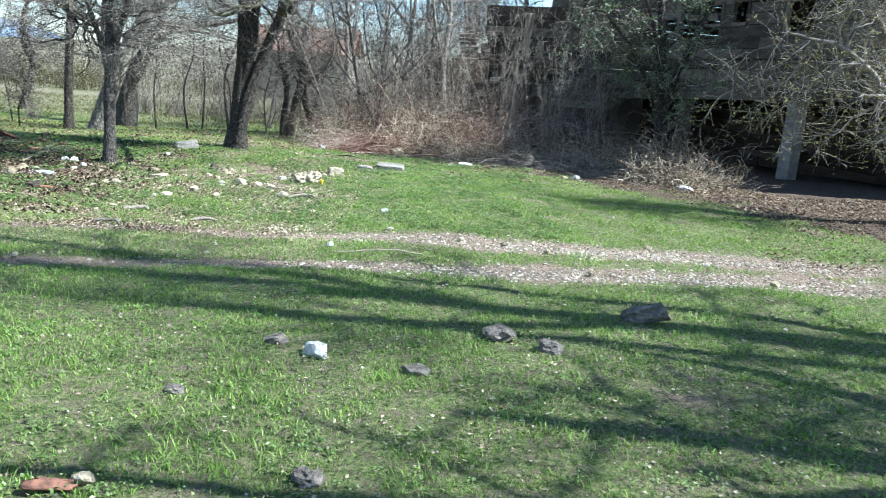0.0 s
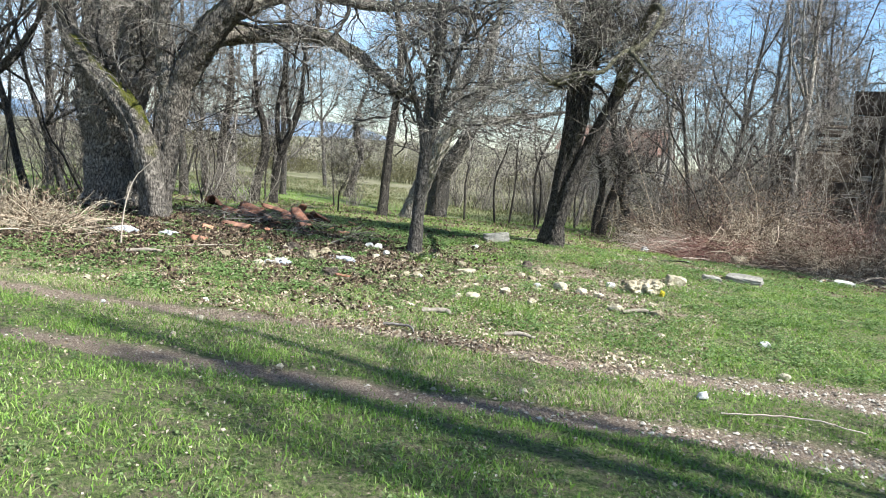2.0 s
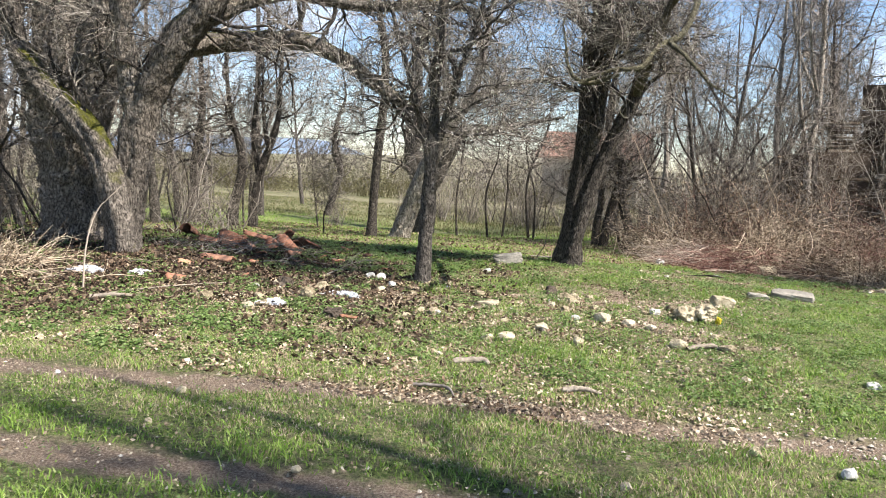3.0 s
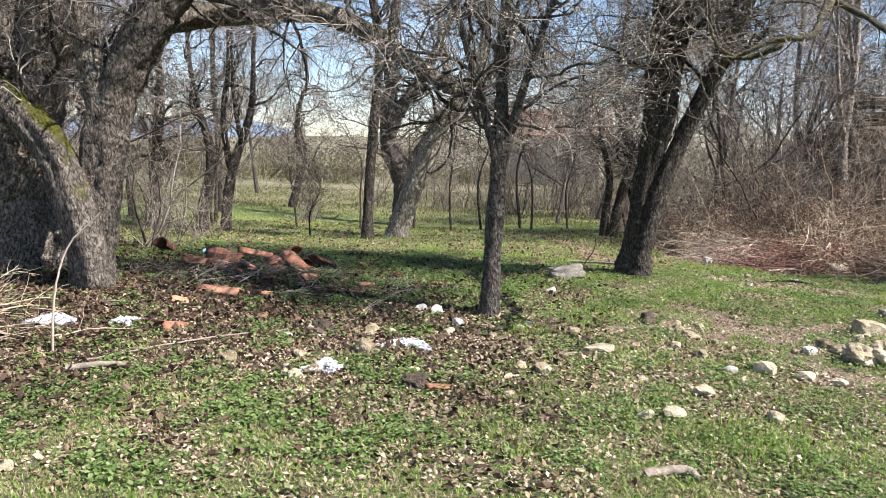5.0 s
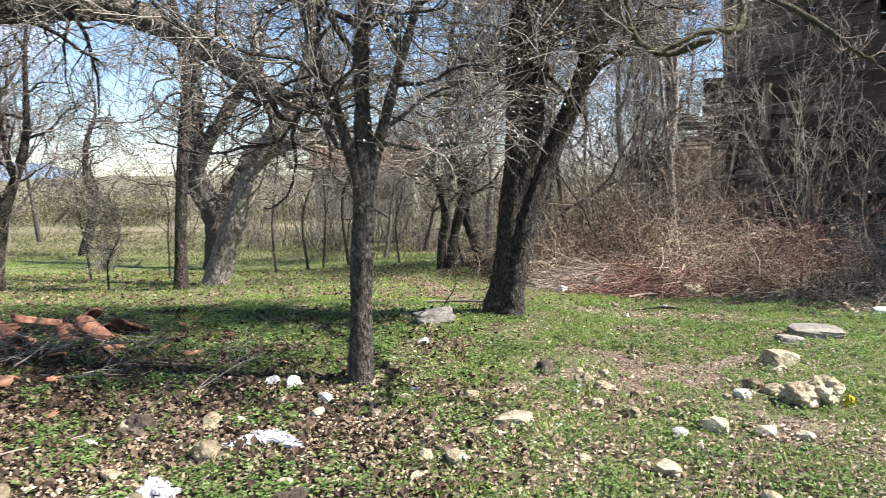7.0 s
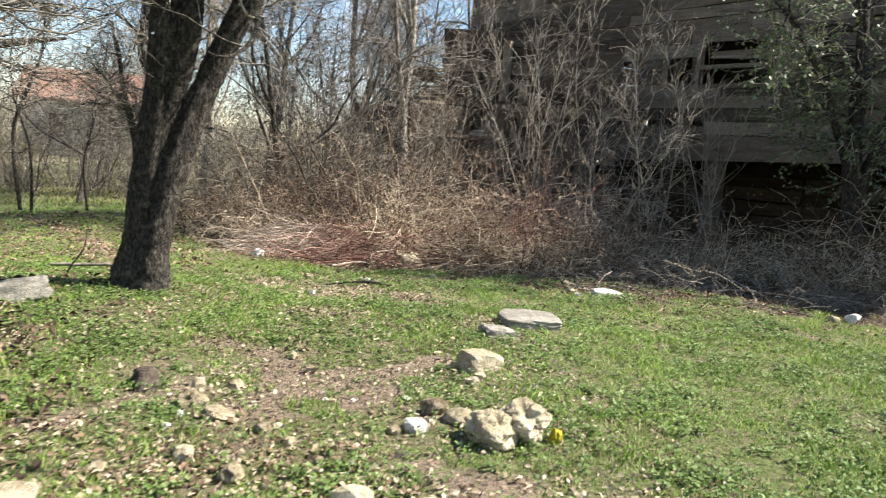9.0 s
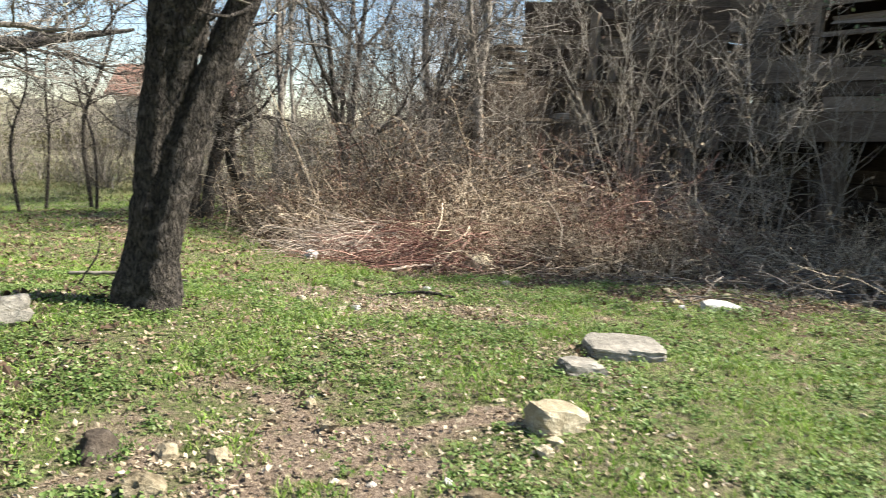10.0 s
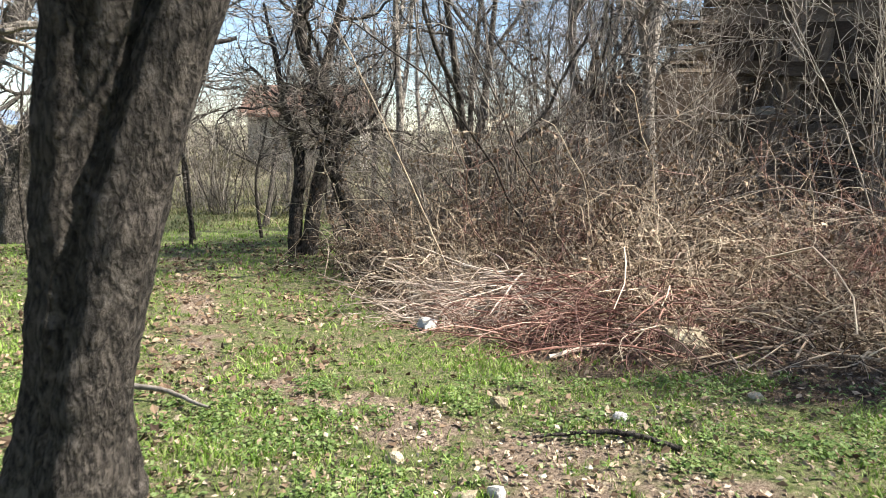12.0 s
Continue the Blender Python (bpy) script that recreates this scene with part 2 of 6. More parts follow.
M_BLUE = surface("light_blue_plastic", (0.13, 0.4, 0.5), (0.2, 0.5, 0.6), (0.32, 0.6, 0.68), 5, rough=0.4)
M_WOOD = surface("weathered_boards", (0.045, 0.033, 0.022), (0.13, 0.098, 0.068), (0.24, 0.187, 0.135), 5, (1, 6, 6), objvar=0.28)
# Darker than the boards: shade of ground floor and shed put into the timber.
M_WOOD_DARK = surface("shaded_old_timber", (0.028, 0.019, 0.013), (0.07, 0.05, 0.034), (0.13, 0.097, 0.07), 5, (1, 5, 5), objvar=0.3)
M_WOOD_PALE = surface("bleached_planks", (0.1, 0.082, 0.064), (0.2, 0.17, 0.138), (0.36, 0.31, 0.26), 5, (1, 6, 6), objvar=0.4)
M_ROOF = surface("old_roof_tiles", (0.13, 0.075, 0.055), (0.23, 0.125, 0.09), (0.32, 0.2, 0.15), 5, objvar=0.3)
M_PLASTER = surface("stained_plaster", (0.2, 0.18, 0.15), (0.3, 0.275, 0.235), (0.4, 0.37, 0.32), 3)
M_HILL = surface("wooded_slope", (0.09, 0.085, 0.05), (0.15, 0.135, 0.08), (0.2, 0.18, 0.11), 0.2)
# The blue is air haze over the distance, put into the base colour.
M_MOUNTAIN = surface("haze_blue_mountain", (0.13, 0.18, 0.26), (0.15, 0.21, 0.29), (0.17, 0.235, 0.32), 0.004, relief=0.0)


# ---- geometry helpers ----
class Geo:
    """Collects vertices, quads and triangles and makes one mesh of them."""

    def __init__(self):
        self.v, self.q, self.t, self.n = [], [], [], 0

    def add(self, v, q=None, t=None):
        v = np.asarray(v, float).reshape(-1, 3)
        if q is not None and len(q):
            self.q.append(np.asarray(q).reshape(-1, 4) + self.n)
        if t is not None and len(t):
            self.t.append(np.asarray(t).reshape(-1, 3) + self.n)
        self.v.append(v)
        self.n += len(v)

    def mesh(self, name, base=(0, 0, 0), smooth=True):
        me = bpy.data.meshes.new(name)
        v = np.concatenate(self.v) - np.array(base)
        q = np.concatenate(self.q) if self.q else np.zeros((0, 4), int)
        t = np.concatenate(self.t) if self.t else np.zeros((0, 3), int)
        me.vertices.add(len(v))
        me.vertices.foreach_set("co", v.ravel())
        me.loops.add(q.size + t.size)
        me.loops.foreach_set("vertex_index", np.concatenate([q.ravel(), t.ravel()]).astype(np.int32))
        me.polygons.add(len(q) + len(t))
        starts = np.concatenate([np.arange(len(q)) * 4, q.size + np.arange(len(t)) * 3]).astype(np.int32)
        me.polygons.foreach_set("loop_start", starts)
        me.polygons.foreach_set("use_smooth", np.full(len(starts), smooth))
        me.update(calc_edges=True)
        return me


def part(name, geo, material, parent=None, label="", base=None, smooth=True):
    if base is None:
        base = parent.location if parent is not None else (0, 0, 0)
    me = geo.mesh(name, base, smooth) if isinstance(geo, Geo) else geo
    if not me.materials:
        me.materials.append(material)
    ob = new(name, me)
    ob.parent = parent
    if label:
        ob["label"] = label
    return ob


def thing(name, label, category, loc=(0, 0, 0), group="", kind=""):
    ob = new(name)
    ob.location = loc
    ob.empty_display_size = 0.1
    return tagged(ob, label, category, group, kind)


def unit(v):
    return v / np.maximum(np.linalg.norm(v, axis=-1, keepdims=True), 1e-9)


def tubes(geo, p, r, sides=3, ridge=0.0, seed=0):
    """Tapered tubes along the paths p (N, K, 3) with radii r (N, K)."""
    n, k, _ = p.shape
    tang = unit(np.gradient(p, axis=1))
    ref = np.eye(3)[np.argmin(np.abs(tang.mean(axis=1)), axis=1)][:, None, :]
    a = unit(np.cross(tang, np.broadcast_to(ref, tang.shape)))
    b = np.cross(tang, a)
    ang = np.arange(sides) * 2 * np.pi / sides
    rr = np.broadcast_to(r[:, :, None], (n, k, sides)).copy()
    if ridge:
        g = np.random.default_rng(seed)
        s = np.linspace(0, 1, k)[None, :, None]
        for m, w in ((2, 1.0), (3, 0.9), (5, 0.8), (8, 0.5), (11, 0.4)):
            rr *= 1 + ridge * w * np.sin(m * ang[None, None, :] + g.uniform(-9, 9) * s + g.uniform(0, 6)) * (0.6 + 0.4 * np.sin(s * g.uniform(5, 25) + g.uniform(0, 6)))
        rr *= 1 + ridge * 0.35 * g.normal(size=rr.shape)
    v = p[:, :, None, :] + rr[..., None] * (np.cos(ang)[:, None] * a[:, :, None, :] + np.sin(ang)[:, None] * b[:, :, None, :])
    i = (np.arange(n)[:, None, None] * k + np.arange(k - 1)[None, :, None]) * sides
    j = np.arange(sides)[None, None, :]
    j2 = (j + 1) % sides
    q = np.stack([i + j, i + j2, i + sides + j2, i + sides + j], axis=-1)
    geo.add(v, q)


def grow(g, p0, d0, length, k, wobble=0.15, lift=0.0):
    """Paths of k points that set out from p0 along d0, wandering and bending up (or down)."""
    p, d = [p0], unit(d0)
    step = (length / (k - 1))[:, None]
    for _ in range(k - 1):
        p.append(p[-1] + d * step)
        d = unit(d + g.normal(0, wobble, d.shape) + np.array([0, 0, lift]))
    return np.stack(p, axis=1)


def along(g, p, r, m, lo=0.2, hi=1.0):
    """m points on the paths, with direction and radius there; long paths get more."""
    w = np.linalg.norm(np.diff(p, axis=1), axis=2).sum(axis=1)
    i = g.choice(len(p), m, p=w / w.sum())
    s = g.uniform(lo, hi, m) * (p.shape[1] - 1)
    a = np.minimum(s.astype(int), p.shape[1] - 2)
    f = (s - a)[:, None]
    return p[i, a] * (1 - f) + p[i, a + 1] * f, unit(p[i, a + 1] - p[i, a]), r[i, a] * (1 - f[:, 0]) + r[i, a + 1] * f[:, 0]


def fork(g, d, lo, hi):
    """Directions that leave d at an angle of lo to hi degrees."""
    q = unit(np.cross(d, g.normal(size=d.shape)))
    a = np.radians(g.uniform(lo, hi, len(d)))[:, None]
    return d * np.cos(a) + q * np.sin(a)


def smooth_path(points, k):
    """A curve through (x, y, z, r) rows, in k steps."""
    c = np.array(points, float)
    c = np.vstack([2 * c[0] - c[1], c, 2 * c[-1] - c[-2]])
    out = []
    for s in np.linspace(0, len(points) - 1 - 1e-6, k):
        i, f = int(s), s - int(s)
        a, b, d, e = c[i], c[i + 1], c[i + 2], c[i + 3]
        out.append(0.5 * (2 * b + (d - a) * f + (2 * a - 5 * b + 4 * d - e) * f ** 2 + (3 * b - a - 3 * d + e) * f ** 3))
    o = np.array(out)
    return o[:, :3], np.maximum(o[:, 3], 0.004)


def taper(n, k, r0, end=0.25):
    return np.asarray(r0).reshape(-1, 1) * np.linspace(1, end, k)[None, :] * np.ones((n, 1))


def leaves(geo, g, p, size, flat=0.0, spread=0.0):
    """Small bent two-triangle leaves at the points p."""
    n = len(p)
    p = p + g.normal(0, spread, (n, 3)) if spread else p
    u = g.normal(size=(n, 3))
    u[:, 2] *= 1 - flat
    u = unit(u)
    w = unit(np.cross(u, unit(g.normal(size=(n, 3)) * np.array([1 - flat, 1 - flat, 1]))))
    s = (size * g.uniform(0.6, 1.4, n))[:, None]
    nrm = np.cross(u, w)
    v = np.stack([p, p + u * s * 0.55 + w * s * 0.32 + nrm * s * 0.1, p + u * s, p + u * s * 0.55 - w * s * 0.32 + nrm * s * 0.1], axis=1)
    i = np.arange(n)[:, None] * 4
    geo.add(v, t=np.concatenate([i + [0, 1, 2], i + [0, 2, 3]]))


WALKWAY = [(0, 0), (-0.2, 1.1), (-0.9, 2.2), (-1.8, 3.2), (-3.5, 4.6), (-4.25, 5.5), (-4.27, 6.1), (-3.45, 7.6), (-2.9, 9.0), (-2.8, 10.3), (-2.78, 12.4)]


def clear_of_way(b):
    """Which of the paths keep clear of the line that one walks."""
    near = (line_distance(b[..., 0], b[..., 1], WALKWAY) < 0.55) & (b[..., 2] < 1.95)
    return ~near.any(axis=1)


def line_distance(x, y, pts):
    d = np.full(np.shape(x), 1e9)
    for (ax, ay), (bx, by) in zip(pts[:-1], pts[1:]):
        t = np.clip(((x - ax) * (bx - ax) + (y - ay) * (by - ay)) / ((bx - ax) ** 2 + (by - ay) ** 2), 0, 1)
        d = np.minimum(d, np.hypot(x - ax - t * (bx - ax), y - ay - t * (by - ay)))
    return d


def plant_tree(name, label, stems, seed, bark, n1=30, n2=160, n3=1600, l1=1.3, l2=0.7, l3=0.4, hmin=1.6, lift=0.04,
               buds=0, bud_mat=None, twig=None, r3=0.0028, ridge=0.06, category="tree", group="", base=None, out=1.0, others=None, special=None, fine=True):
    """A bare tree: stems through given rows, then branches, boughs and twigs that spring from them."""
    g = np.random.default_rng(seed)
    twig = twig or M_TWIG
    base = base or tuple(stems[0][0][:3])
    root = thing(name, label, category, base, group)
    ps, rs = [], []
    for i, s in enumerate(stems):
        p, r = smooth_path(s, 96)
        drift = np.cumsum(g.normal(0, 0.012, (40, 3)), axis=0) * np.linspace(0, 1, 40)[:, None] * 0.6
        p = p + np.stack([np.interp(np.linspace(0, 39, 96), np.arange(40), drift[:, c]) for c in range(3)], -1)
        lumps = np.convolve(g.normal(0, 1, 96 + 8), np.ones(9) / 9, "valid")
        geo = Geo()
        rr = r * (1 + 0.16 * lumps)
        tubes(geo, p[None] if fine else p[None, ::4], rr[None] if fine else rr[None, ::4], (34 if r[0] > 0.06 else 10) if fine else 9, ridge, seed + i)
        part("trunk" if i == 0 else "limb", geo, (special or {}).get(i) or (bark if i in (0, 3) or others is None else others), root)
        ps.append(p), rs.append(r)
    ps, rs = np.stack(ps), np.stack(rs)
    bear = [i for i in range(len(ps)) if i not in (special or {})]
    p0, d0, r0 = along(g, ps[bear], rs[bear], n1 * 3, 0.15, 1.0)
    keep = np.where(p0[:, 2] - base[2] > hmin)[0][:n1]
    p0, d0, r0 = p0[keep], d0[keep], r0[keep]
    n1 = len(keep)
    len1 = l1 * g.uniform(0.5, 1.4, n1)
    b1 = grow(g, p0, fork(g, d0, 30, 80), len1, 12, 0.27, lift)
    r1 = taper(n1, 12, np.minimum(r0 * 0.5, 0.012 + 0.012 * len1), 0.2)
    ok = clear_of_way(b1)
    b1, r1, n1 = b1[ok], r1[ok], int(ok.sum())
    for i in range(n1):
        geo = Geo()
        tubes(geo, b1[i:i + 1], r1[i:i + 1], 6)
        part("branch", geo, bark if bark is not M_BARK_MOSS else M_BARK, root)
    p0, d0, r0 = along(g, b1, r1, n2, 0.15, 1.0)
    b2 = grow(g, p0, fork(g, d0, 25, 75), l2 * g.uniform(0.4, 1.4, n2), 7, 0.32, lift)
    r2 = taper(n2, 7, np.maximum(r0 * 0.55, r3 * 1.4), 0.35)
    ok = clear_of_way(b2) & (b2[..., 2].min(axis=1) > base[2] + 0.85 * hmin)
    b2, r2 = b2[ok], r2[ok]
    p0, d0, r0 = along(g, b2, r2, n3, 0.05, 1.0)
    b3 = grow(g, p0, fork(g, d0, 20, 75), l3 * g.uniform(0.3, 1.5, n3), 4, 0.25, lift * 0.5)
    b3 = b3[clear_of_way(b3) & (b3[..., 2].min(axis=1) > base[2] + 0.85 * hmin)]
    r3a = taper(len(b3), 4, np.full(len(b3), r3), 0.5)
    geo = Geo()
    tubes(geo, b2, r2, 4)
    tubes(geo, b3, r3a, 3)
    if special:
        e = ps[list(special)]
        p0, d0, r0 = along(g, e, rs[list(special)], 70, 0.3, 1.0)
        b4 = grow(g, p0, fork(g, d0, 30, 80), 0.26 * g.uniform(0.3, 1.5, 70), 6, 0.3, 0.1)
        b4 = b4[b4[..., 2].min(axis=1) > 1.98]
        tubes(geo, b4, taper(len(b4), 6, np.full(len(b4), 0.005), 0.4), 4)
        p0, d0, r0 = along(g, b4, taper(len(b4), 6, np.full(len(b4), 0.005)), 220, 0.2, 1.0)
        tubes(geo, grow(g, p0, fork(g, d0, 30, 80), 0.1 * g.uniform(0.3, 1.5, 220), 4, 0.3, 0.2), taper(220, 4, np.full(220, 0.0025), 0.5), 3)
    tagged(part("crown", geo, twig, root), kind="stuff")
    if buds:
        geo = Geo()
        p0, _, _ = along(g, b3, r3a, buds, 0.2, 1.0)
        leaves(geo, g, p0, 0.022 * out)
        tagged(part("bud", geo, bud_mat or M_BUD, root), kind="stuff")
    return root


# ---- ground ----
def ground_height(x, y):
    z = -0.165 - 0.10 * np.exp(-((y - 7.8) / 2.2) ** 2) + 0.09 * np.exp(-((x + 4.4) ** 2 + (y - 13.7) ** 2) / 1.4)
    z = z - 0.03 * np.clip((y - 10.5) / 1.5, 0, 1) * np.clip((x + 5.6) / 1.2, 0, 1) - 0.05 * np.exp(-((x + 3) ** 2 + (y - 12.3) ** 2) / 0.8)
    z = z - 0.053 * np.clip(np.minimum(y, 17.4) - 14.2, 0, None) - 0.042 * np.clip(np.minimum(y, 36) - 17.4, 0, None)
    z = z + 0.10 * np.exp(-((x + 9) ** 2 + (y - 11.5) ** 2) / 6.0) - 0.28 * np.exp(-((x + 11) ** 2 + (y - 27) ** 2) / 18.0)
    z = z + 0.018 * np.sin(1.7 * x + 0.6 * y) * np.sin(1.3 * y - 0.4 * x) + 0.008 * np.sin(5.1 * x + 2 * y) * np.sin(4.3 * y)
    return z


RUT_NEAR = [(-14, 4.3), (-5.0, 5.75), (-2.6, 6.2), (-0.7, 6.66), (3.3, 7.05), (12, 7.3)]
RUT_FAR = [(-14, 5.2), (-6.5, 6.8), (-4.4, 7.4), (-2.4, 7.75), (-0.5, 8.0), (4.2, 7.9), (12, 8.2)]
FOOTPATH = [(-6.6, 22.5), (-5.4, 19.4), (-4.4, 16.6), (-2.6, 14.9), (-1.4, 14.1)]
BRUSH_EDGE = [(-7, 36.0), (-5.0, 27.0), (-4.2, 22.0), (-3.5, 18.9), (-3.1, 17.9), (-2.3, 16.9), (-1.7, 16.4), (-0.9, 15.8), (-0.1, 15.0), (0.7, 14.3), (2.1, 13.9), (2.5, 13.0), (4.4, 11.1), (5.5, 9.6), (9, 8.7)]


def rut_depth(x, y):
    return 0.025 * np.exp(-(line_distance(x, y, RUT_NEAR) / 0.3) ** 2) + 0.02 * np.exp(-(line_distance(x, y, RUT_FAR) / 0.3) ** 2)


def beyond_edge(x, y):
    """Metres behind the edge of the brush (negative on the grass)."""
    ey = np.interp(x, [p[0] for p in BRUSH_EDGE], [p[1] for p in BRUSH_EDGE])
    return np.where(x < -7, -5.0, (y - ey) * 0.8)


def mottle(x, y, seed, lo, hi, waves=22):
    """Patchiness from 0 to 1, with patches of lo to hi metres."""
    g = np.random.default_rng(seed)
    v = 0.0
    for _ in range(waves):
        k, a = 6.283 / g.uniform(lo, hi), g.uniform(0, 6.283)
        v = v + np.sin(k * (x * math.cos(a) + y * math.sin(a)) + g.uniform(0, 6.283))
    return np.clip(0.5 + 0.28 * v / math.sqrt(waves / 2), 0, 1)


def cover(x, y):
    """Bare soil, leaf litter and far field, each 0 to 1."""
    def blob(cx, cy, s):
        return np.exp(-((x - cx) ** 2 + (y - cy) ** 2) / s ** 2)
    wide = 0.2 + 0.2 * np.clip((x + 1.5) / 2, 0, 1)
    wave = 0.86 + 0.14 * np.sin(2.3 * x + 1.1 * np.sin(1.7 * y))
    bare = (0.9 * np.exp(-(line_distance(x, y, RUT_NEAR) / wide) ** 2) + 0.95 * np.exp(-(line_distance(x, y, RUT_FAR) / wide) ** 2)) * wave
    bare += 0.62 * np.exp(-(line_distance(x, y, FOOTPATH) / 0.24) ** 2) + 0.12 * blob(-2.9, 14.5, 0.5) + 0.5 * blob(-2.6, 12.1, 0.8) + 0.4 * blob(-3.4, 11.7, 0.8) + 0.3 * blob(-2.2, 14.9, 0.7)
    bare += 0.42 * blob(-5.3, 11.2, 0.8) + 0.5 * blob(1.4, 4.0, 0.4) + 0.3 * blob(-2.2, 10.3, 0.8)
    tracks = np.exp(-(np.minimum(line_distance(x, y, RUT_NEAR), line_distance(x, y, RUT_FAR)) / 0.5) ** 2)
    bare *= tracks + (1 - tracks) * np.clip(2.4 * mottle(x, y, 38, 0.14, 0.8) - 0.35, 0.1, 1.2)
    under = np.clip((y - 8.3) / 1.2, 0, 1) * np.clip((18 - y) / 2, 0, 1)
    bare += under * 0.75 * np.clip(mottle(x, y, 31, 0.35, 1.6) - 0.52, 0, 1) + 0.35 * np.clip(mottle(x, y, 32, 0.3, 1.2) - 0.62, 0, 1)
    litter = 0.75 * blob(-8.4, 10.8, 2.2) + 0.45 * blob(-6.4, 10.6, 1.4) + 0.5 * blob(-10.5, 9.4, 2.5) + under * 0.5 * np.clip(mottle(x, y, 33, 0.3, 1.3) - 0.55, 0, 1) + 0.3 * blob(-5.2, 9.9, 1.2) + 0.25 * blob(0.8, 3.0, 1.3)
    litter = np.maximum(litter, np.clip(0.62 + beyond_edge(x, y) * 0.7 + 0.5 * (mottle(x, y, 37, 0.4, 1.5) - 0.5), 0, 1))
    field = np.clip((y - 30) / 10, 0, 1)
    return np.clip(bare, 0, 1), np.clip(litter, 0, 1), field


def build_ground():
    def axis(lo, hi, step, reach):
        a, s, more = list(np.arange(lo, hi, step)), step, []
        e = hi
        while e < reach:
            more.append(e)
            s *= 1.25
            e += s
        less, s, e = [], step, lo - step
        while e > -reach:
            less.append(e)
            s *= 1.25
            e -= s
        return np.array(less[::-1] + a + more)
    xs, ys = axis(-13, 7, 0.09, 4200), axis(1, 19, 0.09, 4200)
    x, y = np.meshgrid(xs, ys)
    z = ground_height(x, y)
    g = np.random.default_rng(3)
    near = (np.abs(x + 3) < 11) & (np.abs(y - 10) < 10)
    z = z + np.where(near, g.normal(0, 0.006, x.shape), 0)
    z = z - rut_depth(x, y)
    geo = Geo()
    w, h = len(xs), len(ys)
    i = np.arange(h - 1)[:, None] * w + np.arange(w - 1)[None, :]
    geo.add(np.stack([x, y, z], -1), np.stack([i, i + 1, i + w + 1, i + w], -1))
    ob = part("ground", geo, M_GROUND)
    tagged(ob, "uneven meadow turf with bare wheel ruts and leaf litter", "ground", kind="structure")
    b, l, f = cover(x, y)
    at = ob.data.color_attributes.new("cover", "FLOAT_COLOR", "POINT")
    at.data.foreach_set("color", np.stack([b, l, f, np.ones_like(f)], -1).ravel().astype(np.float32))


build_ground()


def gz(x, y):
    return float(ground_height(np.float64(x), np.float64(y)))


# ---- distance ----
def ridge(name, label, y0, y1, height, x0, x1, seed, mat):
    g = np.random.default_rng(seed)
    xs = np.linspace(x0, x1, 90)
    top = np.array([height(v) for v in xs])
    top = top * (1 + 0.05 * np.convolve(g.normal(size=90), np.ones(4) / 2, "same"))
    rows = []
    for f in np.linspace(0, 1, 12):
        rows.append(np.stack([xs, np.full(90, y0 + (y1 - y0) * f), -1.4 + top * math.sin(f * math.pi / 2) ** 1.2 + g.normal(0, 0.012, 90) * top * f], -1))
    v = np.stack(rows)
    i = np.arange(11)[:, None] * 90 + np.arange(89)[None, :]
    geo = Geo()
    geo.add(v, np.stack([i, i + 1, i + 91, i + 90], -1))
    tagged(part(name, geo, mat), label, "hill", kind="structure")


ridge("backdrop_mountain", "long mountain far beyond the field, blue with painted haze", 2400, 3400, lambda x: 6 + 118 * (0.5 - 0.5 * math.cos(math.pi * min(1, max(0, (-1420 - x) / 620)))), -4600, 2600, 5, M_MOUNTAIN)
ridge("backdrop_hill", "low wooded hill beyond the field", 170, 420, lambda x: 5 + 3.5 * math.exp(-((x + 150) / 90) ** 2), -480, 300, 6, M_HILL)


def far_hedge(name, label, x0, x1, y0, y1, top, n, seed, mat, size=0.22):
    """Far shrubs as many small leaf and twig clumps with an uneven crest."""
    g = np.random.default_rng(seed)
    cx = g.uniform(x0, x1, 90)
    cy = g.uniform(y0, y1, 90)
    ch = top * (0.3 + 1.1 * g.uniform(0, 1, 90) ** 2)
    i = g.integers(0, 90, n)
    f = g.uniform(0, 1, n)
    p = np.stack([cx[i] + g.normal(0, 1.3, n), cy[i] + g.normal(0, 0.8, n), 0 * f], -1)
    p[:, 2] = ground_height(p[:, 0], p[:, 1]) + ch[i] * f ** 0.8
    geo = Geo()
    leaves(geo, g, p, size)
    m = 1500
    j = g.integers(0, 90, m)
    q = np.stack([cx[j] + g.normal(0, 1.2, m), cy[j] + g.normal(0, 0.8, m), np.zeros(m)], -1)
    q[:, 2] = ground_height(q[:, 0], q[:, 1])
    d = g.normal(0, 0.3, (m, 3)) + np.array([0, 0, 1])
    tubes(geo, grow(g, q, d, ch[j] * g.uniform(0.6, 1.3, m), 5, 0.12, 0.02), taper(m, 5, np.full(m, 0.02), 0.3), 3)
    tagged(part(name, geo, mat, base=(0, 0, 0)), label, "hedge", kind="stuff")


far_hedge("budding_hedge", "olive budding shrubs along the far field edge", -60, 10, 52, 64, 3.0, 56000, 8, M_HEDGE, 0.095)
far_hedge("budding_hedge", "grey-brown woodland edge beyond the field", -90, 40, 68, 85, 7.5, 36000, 9, M_TWIG_FAR, 0.2)


